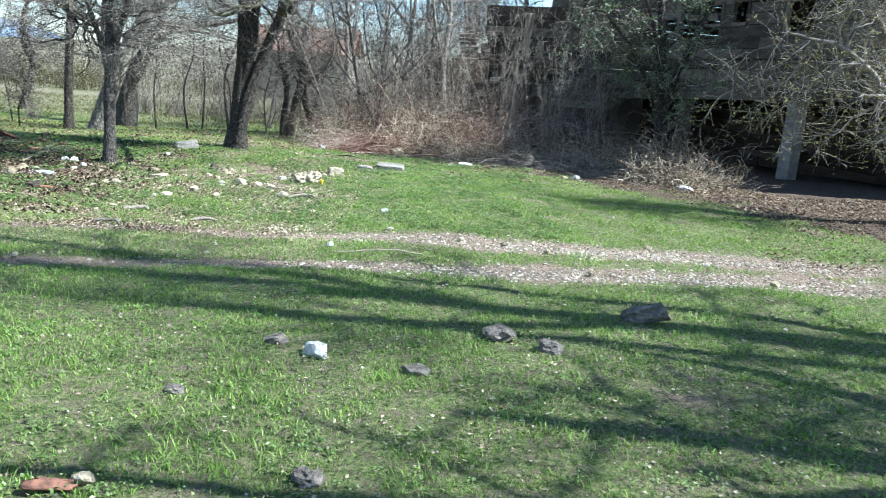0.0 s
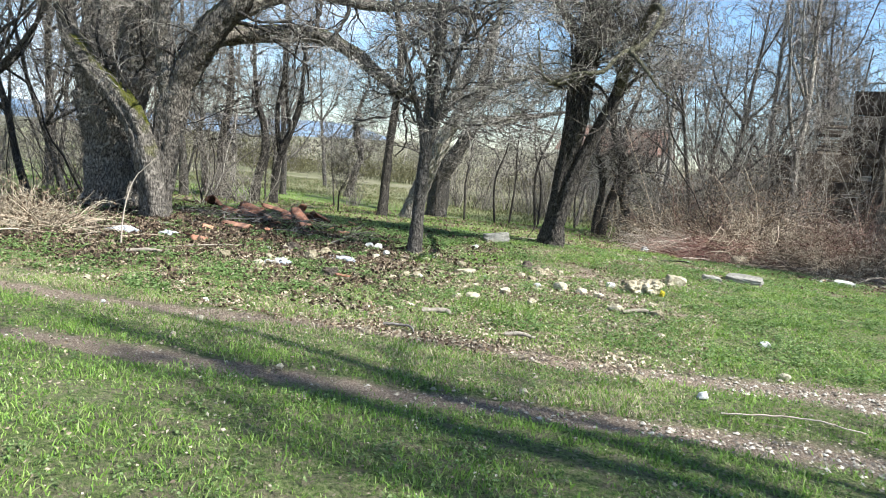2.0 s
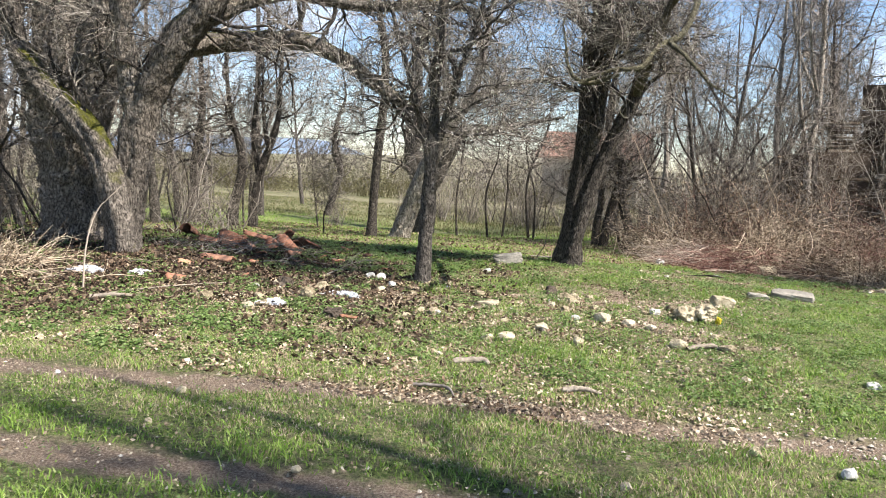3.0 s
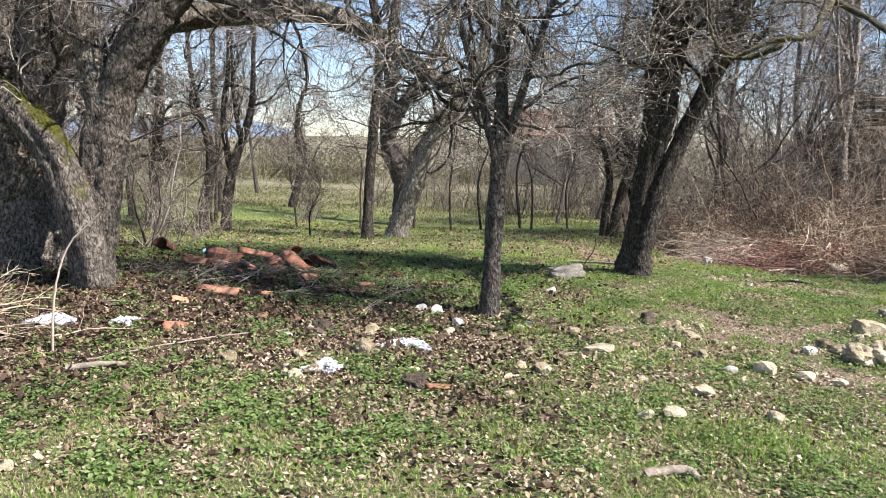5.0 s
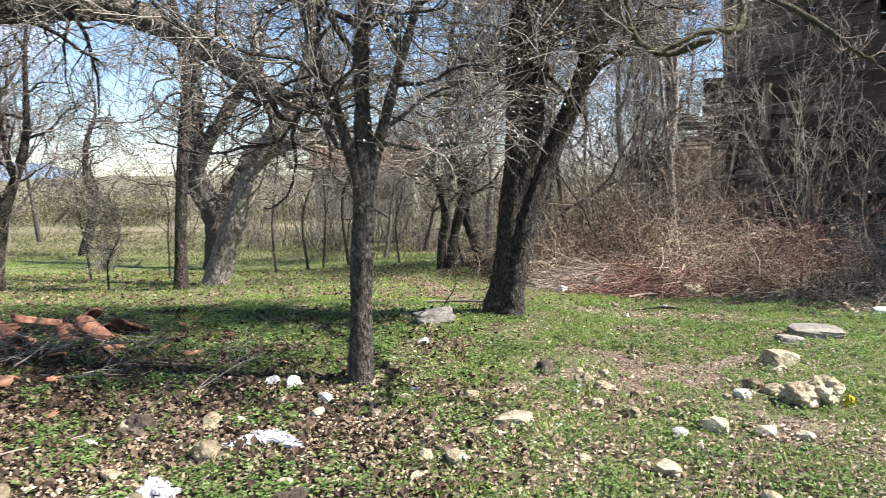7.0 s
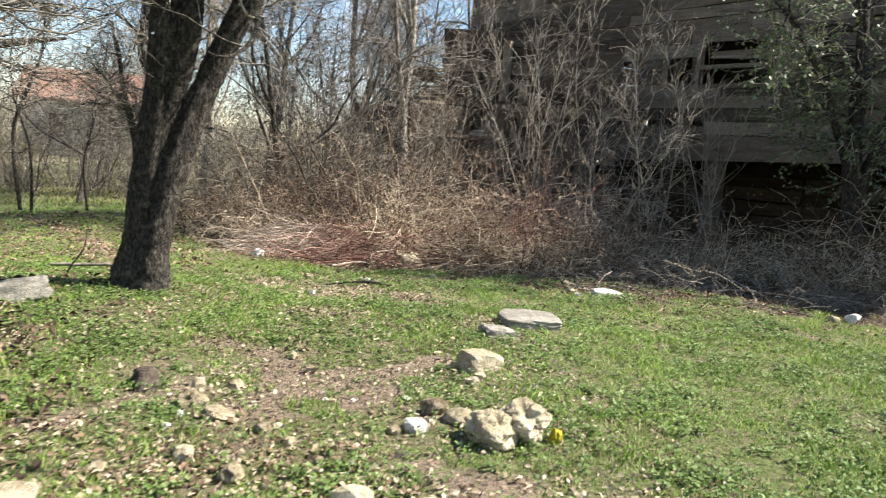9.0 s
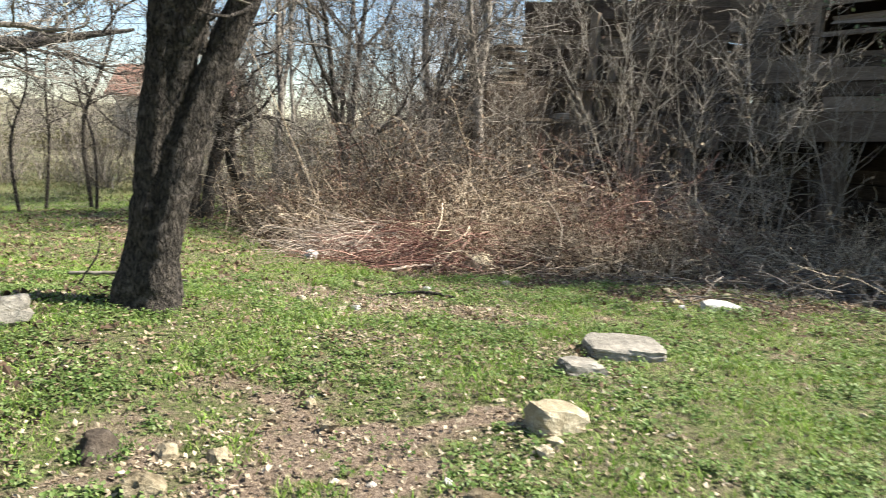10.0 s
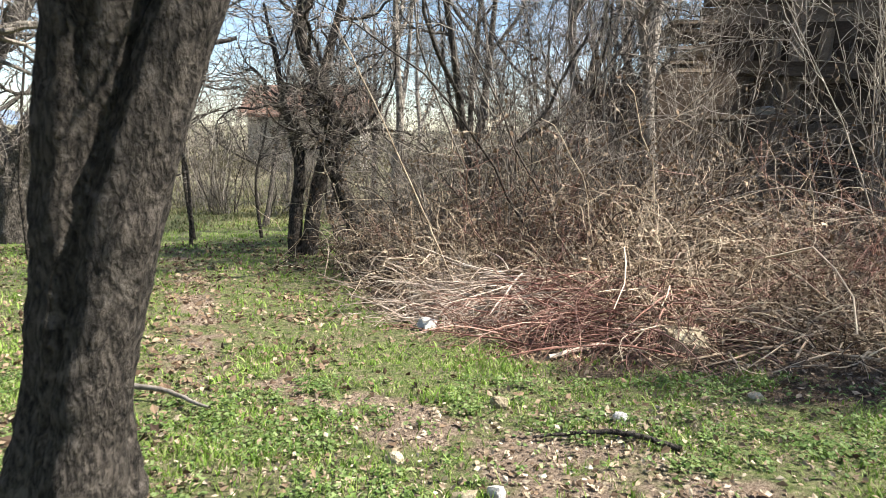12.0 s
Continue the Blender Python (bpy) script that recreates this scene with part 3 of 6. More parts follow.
# ---- the named trees ----
big_stems = [
    [(-4.0, 14.07, -0.25, 0.27), (-3.98, 14.06, -0.03, 0.2), (-3.93, 14.05, 0.36, 0.158), (-3.86, 14.05, 0.92, 0.135), (-3.8, 14.05, 1.45, 0.145), (-3.78, 14.05, 1.9, 0.147), (-3.77, 14.05, 2.8, 0.15), (-3.7, 14.05, 3.5, 0.12), (-3.6, 14.1, 5.0, 0.06), (-3.7, 14.3, 6.6, 0.02)],
    [(-3.9, 13.96, -0.25, 0.18), (-3.88, 13.96, 0.05, 0.13), (-3.81, 13.96, 0.45, 0.11), (-3.69, 13.97, 0.93, 0.104), (-3.5, 14.0, 1.45, 0.1), (-3.4, 14.0, 1.68, 0.098), (-3.17, 14.0, 2.2, 0.088), (-2.98, 14.0, 2.8, 0.075), (-2.75, 14.0, 3.5, 0.06), (-2.4, 13.9, 4.6, 0.03)],
    [(-3.84, 14.03, 0.9, 0.06), (-3.74, 13.98, 1.4, 0.085), (-3.65, 13.94, 1.9, 0.085), (-3.58, 13.9, 2.5, 0.075), (-3.5, 13.85, 3.2, 0.06), (-3.35, 13.7, 4.4, 0.03)],
    [(-3.15, 14.0, 2.3, 0.07), (-2.7, 13.2, 3.3, 0.045), (-2.35, 12.0, 3.1, 0.034), (-2.4, 11.3, 2.62, 0.028), (-2.6, 10.9, 2.42, 0.024), (-2.75, 10.6, 2.17, 0.021), (-3.0, 10.5, 2.12, 0.018), (-3.2, 10.45, 2.02, 0.014)],
    [(-3.72, 14.0, 3.0, 0.07), (-4.4, 13.6, 3.9, 0.05), (-5.2, 13.0, 4.4, 0.03), (-5.9, 12.6, 4.6, 0.012)],
    [(-2.88, 10.55, 2.13, 0.022), (-3.15, 10.5, 2.05, 0.02), (-3.36, 10.5, 2.18, 0.016), (-3.42, 10.5, 2.45, 0.012), (-3.47, 10.55, 2.75, 0.007)],
    [(-2.5, 11.0, 2.5, 0.028), (-2.3, 10.7, 2.3, 0.02), (-2.05, 10.5, 2.05, 0.014), (-1.85, 10.5, 1.9, 0.005)],
]
plant_tree("plum_tree", "dark leaning twin-stemmed tree with fissured bark, standing in grass", big_stems, 11, M_BARK, n1=72, n2=680, n3=8000, l1=1.5, l2=0.75, l3=0.42, hmin=2.3, buds=7000, lift=0.0, ridge=0.075, special={3: M_LICHEN, 5: M_LICHEN, 6: M_LICHEN})
mid_stems = [
    [(-5.12, 11.43, -0.3, 0.14), (-5.12, 11.43, -0.02, 0.1), (-5.11, 11.43, 0.39, 0.088), (-5.09, 11.43, 0.9, 0.08), (-5.08, 11.43, 1.35, 0.078), (-5.09, 11.43, 1.84, 0.063), (-5.08, 11.43, 2.37, 0.051), (-5.04, 11.45, 3.4, 0.038), (-5.0, 11.5, 4.6, 0.025), (-5.05, 11.5, 5.8, 0.008)],
    [(-5.08, 11.42, 1.15, 0.05), (-5.13, 11.4, 1.42, 0.045), (-5.2, 11.4, 1.66, 0.04), (-5.36, 11.38, 2.15, 0.034), (-5.52, 11.35, 2.6, 0.026), (-5.8, 11.3, 3.4, 0.014), (-6.0, 11.2, 4.3, 0.005)],
    [(-5.06, 11.42, 1.2, 0.052), (-4.98, 11.42, 1.5, 0.047), (-4.9, 11.4, 1.76, 0.042), (-4.71, 11.38, 2.36, 0.032), (-4.6, 11.35, 2.75, 0.024), (-4.4, 11.3, 3.5, 0.014), (-4.2, 11.2, 4.3, 0.005)],
    [(-4.88, 11.42, 1.72, 0.02), (-4.6, 11.45, 1.92, 0.013), (-4.3, 11.5, 2.05, 0.009), (-4.0, 11.6, 2.1, 0.005)],
]
plant_tree("slender_tree", "slender grey tree with forked stem, rooted in leaf litter", mid_stems, 12, M_BARK_GREY, n1=44, n2=330, n3=3300, l1=1.3, l2=0.7, l3=0.36, hmin=1.8, buds=4600, lift=0.035)
oak_stems = [
    [(-9.3, 11.2, -0.25, 0.26), (-9.32, 11.2, 0.2, 0.19), (-9.2, 11.2, 1.2, 0.19), (-9.0, 11.2, 1.9, 0.21), (-8.55, 11.25, 2.65, 0.2), (-8.05, 11.3, 3.15, 0.17), (-7.6, 11.4, 3.9, 0.13), (-7.2, 11.5, 5.4, 0.06)],
    [(-10.82, 11.75, -0.25, 0.52), (-10.8, 11.75, 0.2, 0.43), (-10.8, 11.7, 0.9, 0.4), (-10.82, 11.7, 1.5, 0.41), (-10.85, 11.7, 2.3, 0.43), (-10.8, 11.7, 3.2, 0.38), (-10.75, 11.8, 4.8, 0.22), (-10.8, 12.0, 7.0, 0.06)],
    [(-10.75, 11.7, 0.9, 0.2), (-10.45, 11.65, 1.7, 0.24), (-10.15, 11.6, 2.5, 0.24), (-9.87, 11.6, 3.57, 0.2), (-9.6, 11.7, 5.6, 0.08)],
    [(-9.08, 10.95, -0.25, 0.28), (-9.1, 10.92, 0.05, 0.21), (-9.3, 10.9, 0.85, 0.185), (-9.56, 10.9, 1.33, 0.18), (-9.95, 10.9, 1.71, 0.175), (-10.4, 10.9, 2.02, 0.17), (-10.83, 10.9, 2.5, 0.165), (-10.97, 10.9, 3.15, 0.16), (-11.1, 10.8, 4.6, 0.1)],
    [(-8.9, 11.25, 2.15, 0.1), (-8.72, 11.5, 2.55, 0.14), (-8.55, 11.85, 2.7, 0.132), (-7.95, 12.0, 2.74, 0.12), (-7.13, 12.0, 2.72, 0.105), (-6.56, 12.0, 2.5, 0.09), (-6.16, 12.0, 2.25, 0.08), (-5.72, 12.05, 2.0, 0.066), (-5.62, 12.05, 1.96, 0.02)],
    [(-8.3, 11.3, 2.9, 0.12), (-7.4, 11.8, 3.3, 0.085), (-6.4, 12.3, 3.22, 0.07), (-5.4, 12.8, 3.3, 0.05), (-4.6, 13.0, 3.1, 0.02)],
    [(-9.12, 11.2, 1.3, 0.08), (-9.15, 11.12, 1.9, 0.13), (-9.2, 11.0, 2.6, 0.13), (-9.1, 10.8, 3.5, 0.11), (-8.8, 10.4, 5.0, 0.04)],
]
plant_tree("old_willow", "huge old many-stemmed tree with shaggy bark and moss", oak_stems, 13, M_BARK_MOSS, n1=90, n2=720, n3=8000, l1=1.3, l2=0.75, l3=0.42, hmin=1.7, lift=-0.03, ridge=0.12, buds=1500, others=M_BARK_WILLOW)
thin_stems = [[(-8.98, 17.9, -0.45, 0.13), (-8.96, 17.9, 0.18, 0.1), (-8.92, 17.9, 0.9, 0.093), (-8.86, 17.9, 1.72, 0.09), (-8.75, 17.9, 2.71, 0.085), (-8.8, 17.9, 3.6, 0.075), (-8.97, 17.9, 4.6, 0.055), (-9.1, 18.0, 6.0, 0.015)]]
plant_tree("thin_tree", "thin dark wavy trunk of a young tree in grass", thin_stems, 14, M_BARK, n1=24, n2=150, n3=1300, l1=1.2, hmin=2.4)
old_stems = [
    [(-11.33, 26.5, -1.4, 0.4), (-11.23, 26.5, -0.06, 0.34), (-11.34, 26.5, 0.66, 0.34), (-11.71, 26.5, 1.31, 0.295), (-11.84, 26.5, 2.19, 0.23), (-11.76, 26.5, 3.3, 0.21), (-11.8, 26.5, 4.57, 0.18), (-11.5, 26.5, 7.0, 0.05)],
    [(-11.2, 26.45, 0.4, 0.28), (-10.53, 26.4, 1.53, 0.24), (-10.06, 26.4, 2.32, 0.2), (-9.08, 26.4, 2.46, 0.14), (-7.96, 26.4, 2.67, 0.09), (-6.8, 26.4, 2.9, 0.03)],
    [(-11.73, 26.4, 1.71, 0.19), (-11.38, 26.4, 2.5, 0.18), (-10.86, 26.4, 3.28, 0.16), (-10.18, 26.4, 4.36, 0.12), (-9.5, 26.4, 6.0, 0.03)],
]
plant_tree("forked_old_tree", "thick grey forked old tree with furrowed bark", old_stems, 15, M_BARK_GREY, n1=46, n2=260, n3=2200, l1=2.2, l2=1.1, l3=0.6, hmin=2.4, r3=0.005)
pale_stems = [
    [(-8.86, 19.0, -0.6, 0.3), (-8.76, 19.0, -0.3, 0.235), (-8.55, 19.0, 0.33, 0.2), (-8.31, 19.0, 0.93, 0.185), (-8.07, 19.0, 1.47, 0.172), (-7.85, 19.0, 1.92, 0.16), (-7.34, 19.0, 2.66, 0.14), (-7.1, 19.0, 3.3, 0.11), (-6.9, 19.1, 4.8, 0.05), (-6.7, 19.2, 6.0, 0.01)],
    [(-7.5, 19.0, 2.4, 0.1), (-6.9, 18.9, 2.75, 0.075), (-6.1, 18.8, 3.0, 0.05), (-5.3, 18.7, 3.1, 0.02)],
    [(-7.9, 19.0, 1.8, 0.07), (-7.3, 19.1, 2.0, 0.055), (-6.6, 19.2, 2.15, 0.035), (-5.9, 19.3, 2.15, 0.012)],
    [(-7.6, 19.0, 2.3, 0.09), (-7.9, 19.1, 3.3, 0.07), (-8.0, 19.2, 4.6, 0.03)],
]
plant_tree("leaning_old_tree", "leaning pale sunlit trunk with shaggy peeling bark", pale_stems, 19, M_BARK_PALE, n1=34, n2=200, n3=1700, l1=1.4, l2=0.8, l3=0.45, hmin=2.2, r3=0.004, ridge=0.1)
pair_stems = [
    [(-4.83, 22.6, -0.75, 0.13), (-4.7, 22.6, 0.2, 0.108), (-4.53, 22.6, 0.82, 0.107), (-4.43, 22.6, 1.32, 0.105), (-4.65, 22.6, 1.82, 0.1), (-4.89, 22.6, 2.44, 0.089), (-4.86, 22.6, 3.17, 0.083), (-4.7, 22.6, 5.2, 0.03)],
    [(-5.02, 22.6, -0.75, 0.11), (-4.98, 22.6, 0.07, 0.089), (-4.92, 22.6, 0.7, 0.076), (-5.1, 22.7, 1.6, 0.05), (-5.3, 22.7, 3.0, 0.02)],
]
plant_tree("crooked_tree", "crooked dark double-stemmed small tree", pair_stems, 16, M_BARK, n1=26, n2=160, n3=1500, l1=1.5, hmin=1.4, r3=0.0045)
plant_tree("crooked_tree", "dark bent trunk among brush", [[(-4.0, 23.0, -0.8, 0.12), (-4.28, 22.9, 0.06, 0.109), (-4.43, 22.9, 0.57, 0.109), (-4.46, 22.8, 1.2, 0.1), (-4.59, 22.8, 1.9, 0.08), (-4.2, 22.8, 3.4, 0.04), (-4.0, 22.8, 5.0, 0.01)]], 17, M_BARK, n1=22, n2=140, n3=1300, l1=1.4, hmin=1.4, r3=0.0045)
plant_tree("leaning_tree", "small gnarled leaning tree at the field's edge", [[(-16.95, 30.0, -1.2, 0.19), (-16.52, 30.0, 0.24, 0.146), (-16.32, 30.0, 0.84, 0.13), (-16.6, 30.0, 1.64, 0.12), (-16.59, 30.0, 2.64, 0.1), (-16.2, 30.0, 3.8, 0.05), (-16.4, 30, 5.0, 0.015)]], 18, M_BARK, n1=30, n2=190, n3=1700, l1=1.5, l2=0.8, l3=0.5, hmin=1.6, lift=-0.06, r3=0.006)

# the trees whose shadows fall across the meadow, and their budding boughs
shade_stems = [
    [(7.4, 4.4, -0.4, 0.3), (7.3, 4.4, 1.5, 0.2), (7.0, 4.4, 4.0, 0.16), (6.6, 4.4, 8.0, 0.11), (6.4, 4.4, 13.0, 0.04)],
    [(7.1, 4.4, 3.0, 0.13), (6.0, 4.6, 5.5, 0.1), (4.6, 4.7, 7.6, 0.06), (3.6, 4.6, 9.0, 0.02)],
    [(6.8, 4.4, 5.5, 0.1), (7.4, 3.6, 8.5, 0.08), (7.6, 3.4, 12.0, 0.03)],
    [(6.7, 4.4, 6.0, 0.1), (6.0, 5.0, 9.0, 0.08), (5.6, 5.2, 12.0, 0.03)],
    [(7.2, 4.4, 2.0, 0.1), (6.9, 4.9, 4.5, 0.08), (6.7, 5.1, 8.0, 0.05), (6.4, 5.0, 11.0, 0.02)],
    [(7.2, 4.4, 2.4, 0.09), (7.0, 3.9, 5.0, 0.07), (6.6, 3.8, 8.5, 0.04), (6.3, 4.0, 11.5, 0.02)],
]
plant_tree("tall_tree", "tall bare tree whose shadow crosses the meadow", shade_stems, 21, M_BARK, n1=50, n2=330, n3=2600, l1=1.5, l2=0.9, l3=0.6, hmin=3.0, r3=0.0045)
shade2 = [
    [(6.7, 2.5, -0.3, 0.26), (6.5, 2.5, 1.5, 0.2), (6.3, 2.6, 3.5, 0.15), (6.0, 2.6, 6.2, 0.04)],
    [(6.45, 2.5, 1.8, 0.12), (5.5, 2.7, 3.3, 0.09), (4.7, 2.8, 4.6, 0.03)],
    [(6.4, 2.6, 2.4, 0.11), (6.2, 3.5, 3.9, 0.08), (5.9, 4.0, 5.4, 0.03)],
    [(6.4, 2.6, 2.2, 0.11), (6.1, 1.5, 3.6, 0.08), (5.7, 1.1, 5.2, 0.03)],
    [(6.2, 2.6, 3.6, 0.08), (5.0, 2.0, 4.6, 0.06), (3.4, 1.9, 5.3, 0.045), (2.0, 1.8, 5.6, 0.02)],
]
plant_tree("shade_tree", "spreading bare tree beside the meadow", shade2, 22, M_BARK, n1=40, n2=280, n3=2600, l1=1.4, l2=0.9, l3=0.5, hmin=1.8, r3=0.004)
cherry = [
    [(6.3, 10.6, -0.3, 0.12), (6.2, 10.5, 1.0, 0.1), (6.0, 10.4, 2.2, 0.08), (5.7, 10.4, 4.4, 0.02)],
    [(6.2, 10.5, 0.6, 0.06), (5.6, 10.3, 1.6, 0.045), (4.9, 10.2, 2.1, 0.03), (4.2, 10.2, 2.2, 0.012)],
    [(6.1, 10.5, 1.4, 0.06), (5.4, 10.6, 2.6, 0.04), (4.6, 10.7, 3.4, 0.015)],
    [(6.1, 10.5, 1.0, 0.05), (5.5, 10.0, 1.5, 0.03), (4.9, 9.8, 1.55, 0.012)],
]
plant_tree("cornel_bush", "shrubby tree with yellow-green opening buds", cherry, 23, M_TWIG, n1=60, n2=420, n3=3200, l1=1.0, l2=0.6, l3=0.32, hmin=0.9, buds=9000, bud_mat=M_BUD_YELLOW, category="shrub", lift=-0.02)
elder = [
    [(4.2, 15.6, -0.4, 0.16), (4.15, 15.6, 0.5, 0.12), (4.0, 15.6, 1.4, 0.1), (3.95, 15.6, 2.4, 0.08), (3.8, 15.6, 3.8, 0.05), (3.8, 15.6, 5.4, 0.01)],
    [(4.1, 15.55, 0.8, 0.07), (4.3, 15.4, 1.8, 0.06), (4.7, 15.3, 3.0, 0.04), (5.0, 15.2, 4.6, 0.01)],
    [(4.0, 15.6, 1.2, 0.06), (3.4, 15.5, 2.1, 0.045), (2.8, 15.4, 2.7, 0.025), (2.2, 15.3, 3.0, 0.008)],
    [(3.97, 15.6, 2.0, 0.05), (3.6, 15.3, 2.9, 0.035), (3.1, 15.1, 3.8, 0.012)],
]
plant_tree("ivy_clad_tree", "ivy-clad small tree before the barn", elder, 24, M_BARK, n1=50, n2=320, n3=3000, l1=1.1, l2=0.6, l3=0.34, hmin=0.8, buds=12000, bud_mat=M_IVY, out=2.2, lift=-0.02)


rough_stems = [
    [(-12.6, 18.0, -0.6, 0.14), (-12.55, 18.0, 0.1, 0.11), (-12.35, 18.0, 0.9, 0.1), (-12.45, 18.0, 1.5, 0.085), (-12.75, 18.0, 2.4, 0.06), (-12.9, 18.0, 3.6, 0.03), (-12.8, 18.0, 4.8, 0.01)],
    [(-12.2, 18.2, -0.6, 0.12), (-12.12, 18.2, 0.3, 0.1), (-11.95, 18.2, 1.1, 0.09), (-11.7, 18.2, 1.7, 0.075), (-11.55, 18.2, 2.3, 0.055), (-11.5, 18.2, 3.6, 0.03), (-11.3, 18.2, 4.8, 0.01)],
    [(-12.05, 18.2, 0.9, 0.07), (-12.2, 18.2, 1.9, 0.055), (-12.1, 18.2, 3.0, 0.035), (-12.2, 18.2, 4.6, 0.01)],
    [(-11.8, 18.2, 1.5, 0.05), (-11.95, 18.2, 2.4, 0.035), (-11.9, 18.2, 3.8, 0.015)],
]
plant_tree("field_maple", "clump of dark crooked stems at the meadow's edge", rough_stems, 25, M_BARK, n1=40, n2=240, n3=2000, l1=1.1, l2=0.6, l3=0.4, hmin=1.5, r3=0.0042)
plant_tree("thin_tree", "lichen-grey small trunk among dark brush", [[(-14.0, 18.4, -0.6, 0.16), (-13.98, 18.4, 0.3, 0.13), (-13.95, 18.4, 1.2, 0.115), (-13.8, 18.4, 2.4, 0.08), (-13.9, 18.4, 4.2, 0.03), (-13.7, 18.4, 5.4, 0.01)]], 26, M_BARK, n1=40, n2=260, n3=2200, l1=1.3, l2=0.7, l3=0.45, hmin=0.9, lift=-0.04, r3=0.0042)


def saplings():
    g = np.random.default_rng(31)
    spots = [(-8.5, 22.0, 3.6), (-8.15, 23.6, 4.0), (-7.95, 24.3, 4.2), (-7.6, 26.0, 6.0), (-6.2, 25.5, 3.5), (-4.5, 23.6, 3.4), (-9.6, 22.5, 3.0), (-10.4, 21.0, 2.6), (-6.9, 23.8, 3.8), (-13.4, 19.6, 3.0), (-11.6, 20.2, 2.2), (-10.3, 18.2, 1.6)]
    for i, (x, y, h) in enumerate(spots):
        z = gz(x, y)
        r = 0.01 + 0.006 * h
        s = [[(x, y, z - 0.1, r), (x + g.normal(0, 0.12), y, z + h * 0.3, r * 0.8), (x + g.normal(0, 0.25), y, z + h * 0.6, r * 0.55), (x + g.normal(0, 0.3), y, z + h, 0.005)]]
        plant_tree("sapling", "thin bare sapling in the grass", s, 40 + i, M_BARK, n1=16, n2=70, n3=430, l1=0.28 * h, l2=0.4, l3=0.3, hmin=0.3 * h, ridge=0.02, group="saplings", r3=0.0035, fine=False)


saplings()

# ---- woods: a few bare trees, repeated ----
def wild_tree(name, label, height, lean, seed, n=5, mat=None, spread=0.45, twigs=1250):
    g = np.random.default_rng(seed)
    r = 0.0145 * height ** 0.9
    trunk = [(0, 0, -0.3, r * 1.35)]
    x, y = 0.0, 0.0
    for f in (0.12, 0.25, 0.4, 0.6, 0.8, 1.0):
        x, y = x + g.normal(lean, 0.05) * height * 0.12, y + g.normal(0, 0.05) * height * 0.12
        trunk.append((x, y, height * f, r * (1.05 - f)))
    stems = [trunk]
    for i in range(n):
        a, f = g.uniform(0, 6.28), g.uniform(0.2, 0.65)
        j = int(f * 6)
        b = trunk[j + 1]
        l = height * g.uniform(0.25, 0.5)
        stems.append([(b[0], b[1], b[2], b[3] * 0.7), (b[0] + math.cos(a) * l * spread * 0.6, b[1] + math.sin(a) * l * spread * 0.6, b[2] + l * 0.35, b[3] * 0.45),
                      (b[0] + math.cos(a) * l * spread, b[1] + math.sin(a) * l * spread, b[2] + l, 0.012)])
    return plant_tree(name, label, stems, seed, mat or M_BARK_GREY, n1=22, n2=150, n3=twigs, l1=height * 0.2, l2=height * 0.11, l3=height * 0.07, hmin=height * 0.22,
                      twig=M_TWIG_FAR, r3=0.0045, group="bare woodland trees", base=(0, 0, 0), fine=False)


KINDS = [wild_tree("woodland_tree", "bare grey woodland tree", 7.0, 0.1, 61), wild_tree("woodland_tree", "bare grey woodland tree", 8.5, -0.1, 62),
         wild_tree("woodland_tree", "gnarled bare woodland tree", 5.5, 0.35, 63, 7, spread=0.8), wild_tree("woodland_tree", "slim bare woodland tree", 9.0, 0.0, 64, 4, M_BARK_PALE, 0.25),
         wild_tree("woodland_tree", "gnarled bare woodland tree", 4.5, -0.4, 65, 7, spread=0.9)]


def stand(kinds, spots, seed, lo=0.85, hi=1.2):
    g = np.random.default_rng(seed)
    for n, (x, y, *k) in enumerate(spots):
        src = kinds[k[0] if k else int(g.integers(0, len(kinds)))]
        s = g.uniform(lo, hi)
        m = pose(x, y, gz(x, y), 0, 0, g.uniform(0, 360))
        ob = copy_thing(src, m)
        ob.scale = (s, s, s)


spots = [(-16.2, 20.5, 0), (-0.3, 21.2, 3), (0.5, 23.9, 0), (-1.6, 23.0, 2), (-16.9, 25.5, 1), (-14.2, 21.0, 4), (-17.5, 16.5, 0), (-15.5, 14.5, 1), (-13.4, 13.2, 4), (-21, 24, 1), (-12.3, 9.2, 2), (-14.5, 10.5, 0), (-18.5, 12, 3),
         (-23, 18, 1), (-7.0, 28.8, 4), (-6.0, 31.5, 2), (-3.9, 27.0, 3), (-2.6, 25.5, 0), (-0.9, 23.6, 3), (-2.4, 30.5, 1), (0.4, 26.5, 3), (1.2, 31.5, 3),
         (-5.2, 36, 1), (-1.4, 36, 0), (-8.8, 39, 4), (-12.5, 42, 4), (0.6, 41, 1), (-4.2, 45, 3), (2.0, 24.5, 3), (-2.3, 21.2, 4), (-26, 30, 0), (-24, 40, 1), (12.5, 6.5, 0), (-13.2, 12.2, 2), (-12.7, 10.8, 0), (-15.2, 12.2, 1), (-14.6, 15.6, 2), (-13.9, 17.0, 0)]
stand(KINDS, spots, 70)
for k in KINDS:
    k.location = (-34 + 3 * KINDS.index(k), 33, gz(-30, 33))


